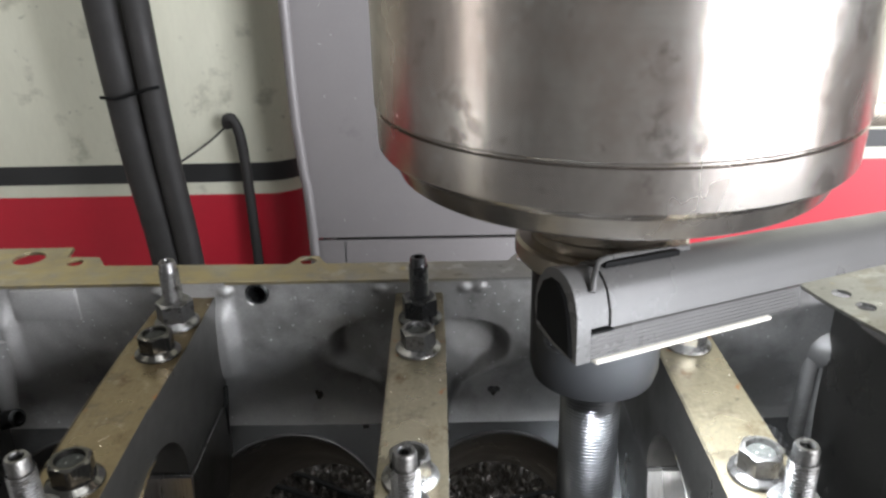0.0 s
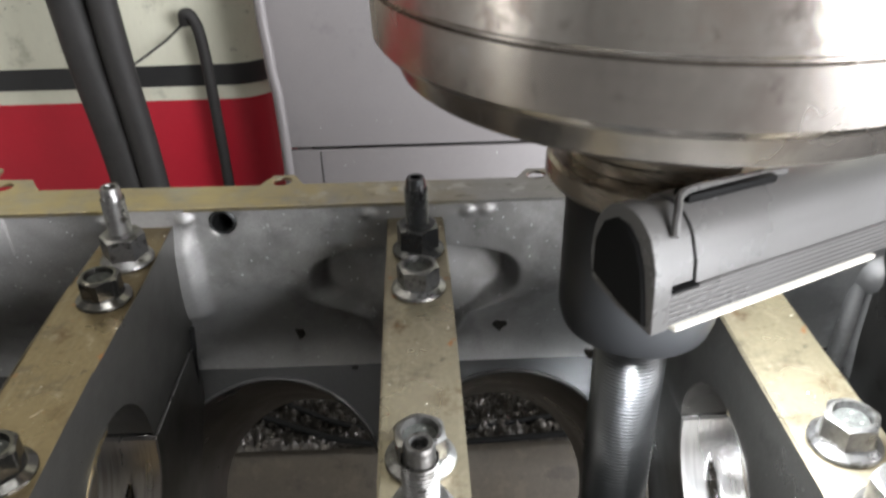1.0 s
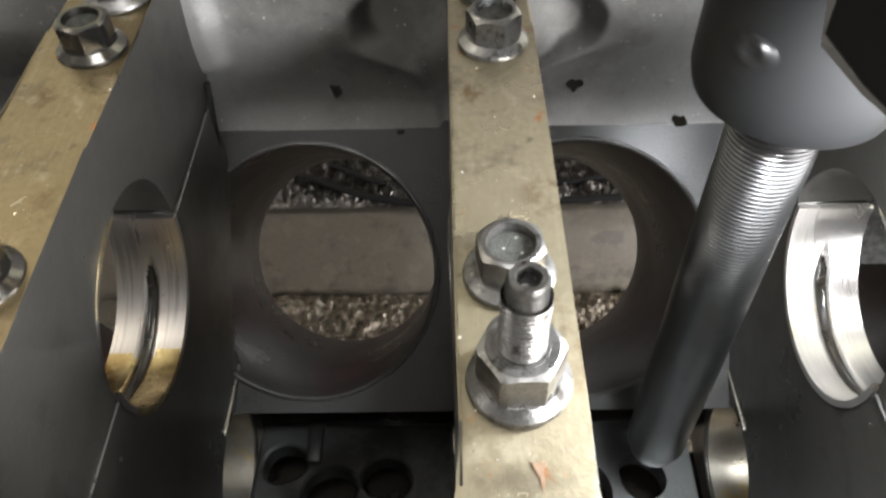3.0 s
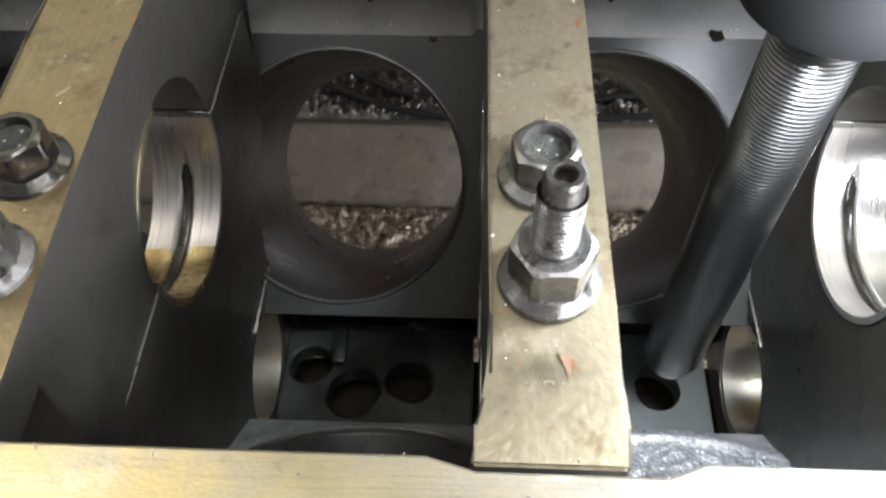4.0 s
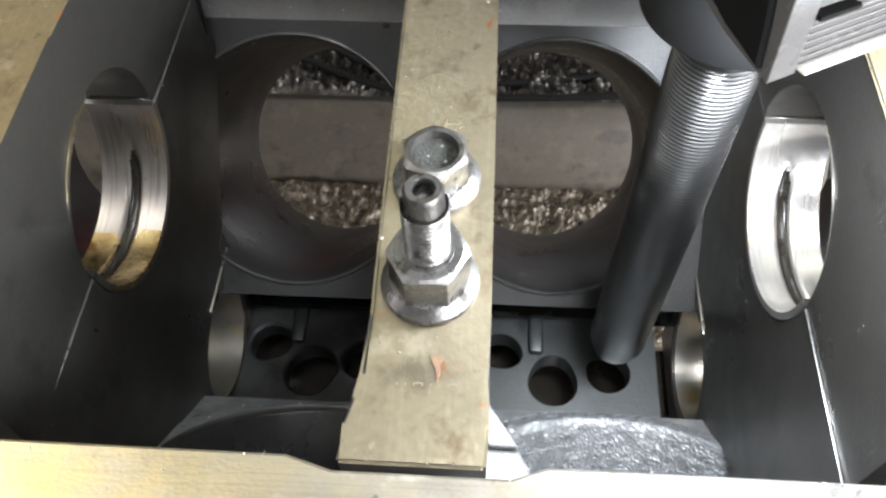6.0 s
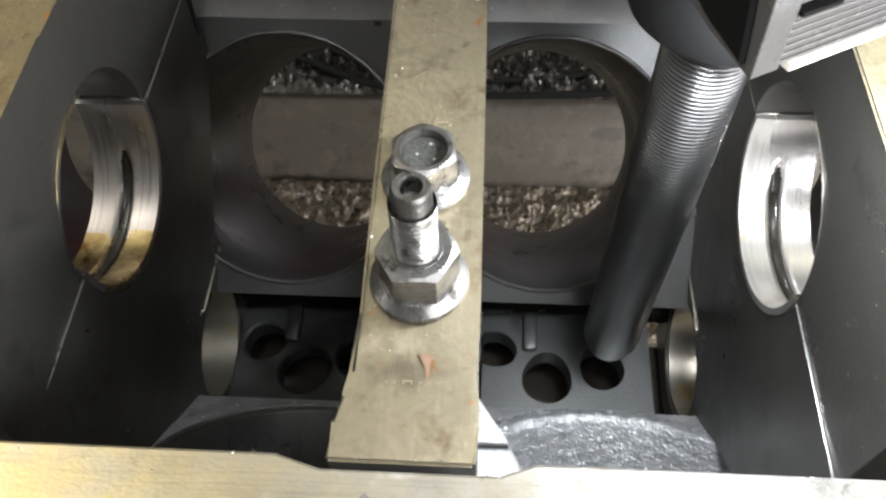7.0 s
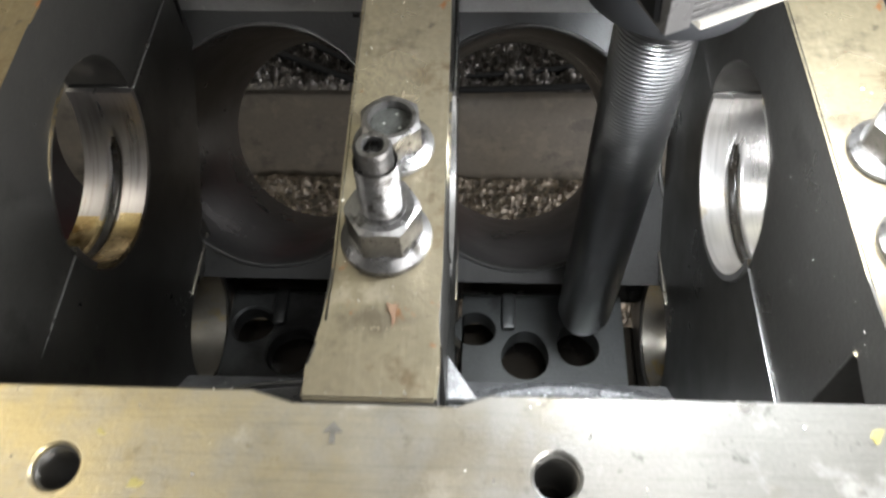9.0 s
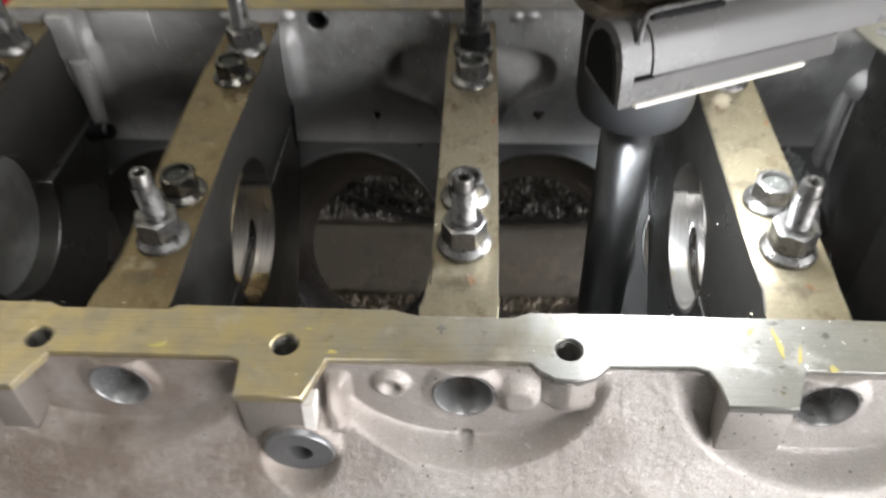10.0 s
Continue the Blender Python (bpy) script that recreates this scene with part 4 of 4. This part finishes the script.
# the lamp's outline across: rounded top, flat front, foot cut back
OUTLINE = [(-0.0006, 0.0002), (0.0004, 0.0072), (0.0015, 0.0135), (0.0042, 0.0192), (0.0080, 0.0226), (0.0122, 0.0236), (0.0162, 0.0222), (0.0190, 0.0170), (0.0190, 0.0100), (0.0172, 0.0045), (0.0090, 0.0018)]
OUTLINE = OUTLINE[:2] + [(p.x, p.y) for p in smooth_line([(y, z, 0) for y, z in OUTLINE[2:9]], 4)] + OUTLINE[9:]
UPPER = [(0.0006, 0.0088)] + OUTLINE[2:-2] + [(0.0180, 0.0088)]
FACE = [(0.0010, 0.0012), (0.0026, 0.0073), (0.0043, 0.0127), (0.0068, 0.0175), (0.0100, 0.0202), (0.0135, 0.0206), (0.0165, 0.0186), (0.0180, 0.0140), (0.0172, 0.0065), (0.0090, 0.0032)]


def shrink(ring, d):
    cy, cz = 0.0078, 0.0155
    return [(y + d * (cy - y) / 0.01, z + d * (cz - z) / 0.01) for y, z in ring]


def lamp_part(name, ring, x0, x1, mat, label="", bevel=0.0006, cut=(0.0, 0.0)):
    """A length of the lamp from x0 to x1; cut slants its two ends."""
    bm = plate(ring, [], x1 - x0, Matrix.Translation((x0, 0, 0)) @ ALONG, bevel)
    for v in bm.verts:
        v.co.x += (cut[0] if v.co.x < (x0 + x1) / 2 else cut[1]) * v.co.y
    return part(name, bm, mat, lamp, label, smooth=40)


lamp_part("end_cap", FACE, -0.0008, 0.0008, DARK_PLASTIC, "black end cap", 0.0005)
lamp_part("end_ring", OUTLINE, 0.0, 0.0052, LAMP_BODY, "", 0.0014)
lamp_part("knuckle", shrink(UPPER, 0.0008), 0.0048, 0.0118, LAMP_BODY)
lamp_part("handle", UPPER, 0.0122, 0.26, LAMP_BODY)
lamp_part("housing", [(-0.0003, 0.0003), (0.0007, 0.0084), (0.0175, 0.0084), (0.0160, 0.0045), (0.0085, 0.0018)], 0.005, 0.098, LAMP_BODY)
part("slot", box(0.0052, 0.0128, -0.0001, 0.004, 0.0082, 0.0090, 0.0002), DARK_PLASTIC, lamp, "dark joint under the knuckle")
for k in range(6):
    z = 0.0010 + 0.00115 * k
    part("rib", box(0.0046, 0.0975 - 0.0006 * k, -0.0006 + 0.14 * z, 0.001, z, z + 0.0006, 0.0002), LAMP_BODY, lamp)
part("lens", box(0.0075, 0.083, -0.0008, 0.006, -0.0010, 0.0002, 0.0003), LED, lamp, "glowing LED lens strip")
part("bail", tube(smooth_line([(0.006, 0.0035, 0.0192), (0.0085, 0.006, 0.0232), (0.014, 0.0095, 0.0252), (0.03, 0.0105, 0.0247), (0.05, 0.0105, 0.0241)]), 0.0009, 8), LAMP_BODY, lamp, "folded wire hook")
part("clip", box(0.014, 0.044, 0.008, 0.0125, 0.0229, 0.0249, 0.0006), DARK_PLASTIC, lamp)
led = area("lamp_light", (0, 0, 0), (0, -0.6, -1), 0.066, 0.008, 0.8, (0.95, 0.98, 1.0))
led.matrix_world = LAMP @ Matrix.Translation((0.046, 0.003, -0.0022)) @ pose(0, 0, 0, 2, 0, 0)

# ---- machine table under the block ----
table = thing("machine_table", label="iron machine table strewn with metal chips", category="machine table")
part("top", box(-0.6, 0.6, -0.5, 0.53, -0.36, -0.303, 0.003), TABLE, table)
RAMP = [(-0.36, 0.52), (-0.234, 0.52), (-0.233, 0.285), (-0.235, 0.268), (-0.242, 0.256), (-0.256, 0.247), (-0.292, 0.2355), (-0.3045, 0.2315), (-0.36, 0.2315)]
part("riser", plate([(y, z) for z, y in RAMP], [], 0.8, Matrix.Translation((-0.4, 0, 0)) @ ACROSS), TABLE, table, "smooth raised bar with a sloping front", smooth=60)


def chip_bed(y0, y1, z, seed, nx, ny, high):
    def place(x, y):
        n1 = noise.noise((x * 60, y * 60, seed))
        n2 = noise.noise((x * 190, y * 190, seed + 3))
        n3 = noise.noise((x * 420, y * 420, seed + 7))
        edge = min(1, (y - y0) / 0.01, (y1 - y) / 0.01)
        return (x, y, z + edge * max(-0.001, high * (0.5 + 0.9 * n1 + 0.9 * n2 + 0.6 * n3)))
    return sheet(span(-0.26, 0.26, nx), span(y0, y1, ny), place)


tagged(part("chip_bed", chip_bed(0.1, 0.236, -0.303, 1.0, 300, 70, 0.006), CHIPS, None, "tan bed of metal chips on the table", 0), category="chips", kind="stuff")
tagged(part("chip_bed", chip_bed(0.260, 0.50, -0.232, 9.0, 300, 130, 0.010), CHIPS_DARK, None, "wet heap of metal chips, coloured dark for shade", 0), category="chips", kind="stuff")
hose = thing("coolant_hose", label="two dark thin hoses lying on the chips", category="hose")
part("hose", tube(smooth_line([(-0.24, 0.320, -0.218), (-0.14, 0.290, -0.221), (-0.07, 0.264, -0.226), (0.0, 0.258, -0.228), (0.12, 0.262, -0.226)]), 0.0026), DARK_PLASTIC, hose)
part("hose", tube(smooth_line([(-0.24, 0.345, -0.218), (-0.13, 0.306, -0.219), (-0.06, 0.275, -0.223), (0.02, 0.270, -0.225), (0.14, 0.285, -0.222)]), 0.0022), DARK_PLASTIC, hose)

# ---- loose swarf on the block ----


def swarf(name, label, n, spot, size, seed):
    """Many tiny bent flakes, each laid down at spot(rng)."""
    rng = random.Random(seed)
    verts, faces = [], []
    for k in range(n):
        p = Vector(spot(rng))
        w, h = size * rng.uniform(0.5, 1.3), size * rng.uniform(0.15, 0.5)
        m = Matrix.Translation(p) @ Euler((rng.uniform(-0.5, 0.5), rng.uniform(-0.5, 0.5), rng.uniform(0, 6.3))).to_matrix().to_4x4()
        b = len(verts)
        for u, up in ((-1, 0.0), (0, 0.35), (1, 0.0)):
            for v in (-1, 1):
                verts.append(m @ Vector((u * w / 2, v * h / 2, up * h)))
        faces += [(b, b + 2, b + 3, b + 1), (b + 2, b + 4, b + 5, b + 3)]
    me = bpy.data.meshes.new(name)
    me.from_pydata([tuple(v) for v in verts], [], faces)
    me.materials.append(FLAKE)
    return tagged(new(name, me), label, "swarf", kind="stuff")


for x, y, w, h, turn in ((0.098, -0.1165, 0.0016, 0.013, 8), (0.1035, -0.121, 0.0010, 0.009, -14), (0.112, -0.126, 0.0022, 0.0032, 20), (0.0905, -0.1125, 0.0030, 0.0018, 40), (-0.0385, -0.1245, 0.0026, 0.0016, 15), (-0.0470, -0.1155, 0.0018, 0.0010, -20), (-0.0930, -0.1235, 0.0060, 0.0020, 5)):
    ring = [(0.5 * w * (1 + 0.4 * math.sin(3 * k + 90 * x)) * math.cos(k), 0.5 * h * (1 + 0.3 * math.sin(2 * k + 70 * x)) * math.sin(k)) for k in (2 * math.pi * i / 16 for i in range(16))]
    part("smear", plate(ring, [], 0.00015, pose(x, y, RAIL_Z, 0, 0, turn)), SMEAR, block, "yellow sealant smear")
swarf("swarf_on_caps", "bright specks of swarf lying on the bearing caps", 320, lambda r: (r.choice((-PITCH, 0, 0, PITCH)) + r.uniform(-0.010, 0.010), r.uniform(-0.095, 0.09), CAP_Z + 0.0002), 0.0005, 3)
swarf("swarf_on_bulkhead", "tiny bright specks of swarf stuck to the bulkhead", 170, lambda r: (0.1012, r.uniform(-0.095, 0.03), -0.03 + 0.085 * r.random() ** 0.6), 0.0003, 8)
swarf("swarf_on_bulkhead", "tiny bright specks of swarf stuck to the bulkhead", 40, lambda r: (-0.1036, r.uniform(-0.08, 0.05), r.uniform(-0.06, -0.002)), 0.00028, 9)
swarf("swarf_on_rail", "curled swarf along the inner edge of the pan rail", 70, lambda r: (r.uniform(-0.16, 0.16), -0.1068 - 0.019 * r.random() ** 3, RAIL_Z + 0.0003), 0.0007, 4)


def heap(x, y):
    """A low mound of grit lying on the sloping crankcase floor."""
    d = math.hypot((x - 0.1745) / 0.022, (y - 0.082) / 0.017)
    rise = 0.021 * (1 - step(0.35, 1.0, d))
    return (x, y, y - 0.1262 + rise * (1 + 0.25 * noise.noise((x * 300, y * 300, 0.0)) + 0.2 * noise.noise((x * 700, y * 700, 4.0))))


tagged(part("swarf_heap", sheet(span(0.150, 0.1985, 90), span(0.062, 0.0985, 70), heap), GRIT, None, "grey granular heap of swarf on the crankcase floor", 0), category="swarf", kind="stuff")


def on_rim(r):
    """A spot on the near bank's floor, close round a bore."""
    a, rad = radians(r.uniform(195, 345)), BORE_R + 0.0004 + 0.008 * r.random() ** 2
    return bank(-1) @ Vector((NEAR_X[2] + rad * math.cos(a), max(-0.0605, SHIFT + rad * math.sin(a)), BORE_D - 0.0003))




def wet_swarf(a, u):
    """Wet swarf caked over the rim and the upper wall of a near bore; u runs from the floor over the lip and down the wall."""
    a = radians(a)
    rad = BORE_R + 0.010 - 0.0115 * step(0.0, 0.32, u) if u < 0.32 else BORE_R - 0.0015
    w = BORE_D - 0.0014 * step(0.0, 0.25, u) + (0.0 if u < 0.25 else 0.05 * (u - 0.25))
    lump = 0.0006 * noise.noise((9 * a, 14 * u, 2.0)) + 0.0003 * noise.noise((34 * a, 50 * u, 5.0)) + 0.0003 * noise.noise((90 * a, 120 * u, 1.0))
    rad -= max(-0.0004, lump)
    p = Vector((NEAR_X[2] + rad * math.cos(a), max(-0.0612, SHIFT + rad * math.sin(a)), w - max(0.0, lump)))
    return bank(-1) @ p


tagged(part("wet_swarf", sheet(span(185, 355, 240), span(0, 1, 70), wet_swarf), WET_GRIT, None, "grey wet swarf caked on the wall of a lower bore", 0), category="swarf", kind="stuff")
swarf("swarf_on_rim", "wet bright swarf along the rim of a lower bore", 650, on_rim, 0.0008, 6)

# ---- cables in front of the column ----
cables = thing("cable_pair", label="two thick black cables tied together", category="cable")
part("cable", tube(smooth_line([(-0.305, 0.5, 0.3), (-0.3, 0.5, 0.15), (-0.292, 0.5, 0.02), (-0.280, 0.5, -0.1), (-0.272, 0.5, -0.3)]), 0.0172), RUBBER, cables)
part("cable", tube(smooth_line([(-0.270, 0.495, 0.3), (-0.268, 0.495, 0.15), (-0.263, 0.495, 0.02), (-0.255, 0.495, -0.1), (-0.25, 0.495, -0.3)]), 0.0125), RUBBER, cables)
part("tie", tube(smooth_line([(-0.3115, 0.4845, 0.074), (-0.297, 0.4805, 0.073), (-0.281, 0.4825, 0.0765), (-0.266, 0.4815, 0.081), (-0.256, 0.487, 0.082)]), 0.0018, 8), DARK_PLASTIC, cables, "thin black cable tie")
lead = thing("thin_lead", label="thin black lead hooked on a nail", category="cable")
part("lead", tube(smooth_line([(-0.2185, 0.562, 0.024), (-0.216, 0.557, 0.033), (-0.2095, 0.557, 0.030), (-0.204, 0.557, 0.003), (-0.202, 0.557, -0.096), (-0.201, 0.557, -0.4)]), 0.0055), RUBBER, lead)
part("string", tube([(-0.218, 0.557, 0.025), (-0.240, 0.566, 0.007), (-0.252, 0.54, 0.001), (-0.264, 0.512, -0.004)], 0.0012, 6), RUBBER, lead, "thin dark string")


# ---- movement ----
def motions():
    """The bar turns 200 times a minute."""
    walk(spindle, [(i / 20, pose(AX, AY, 0, 0, 0, -60 * i)) for i in range(201)])


motions()
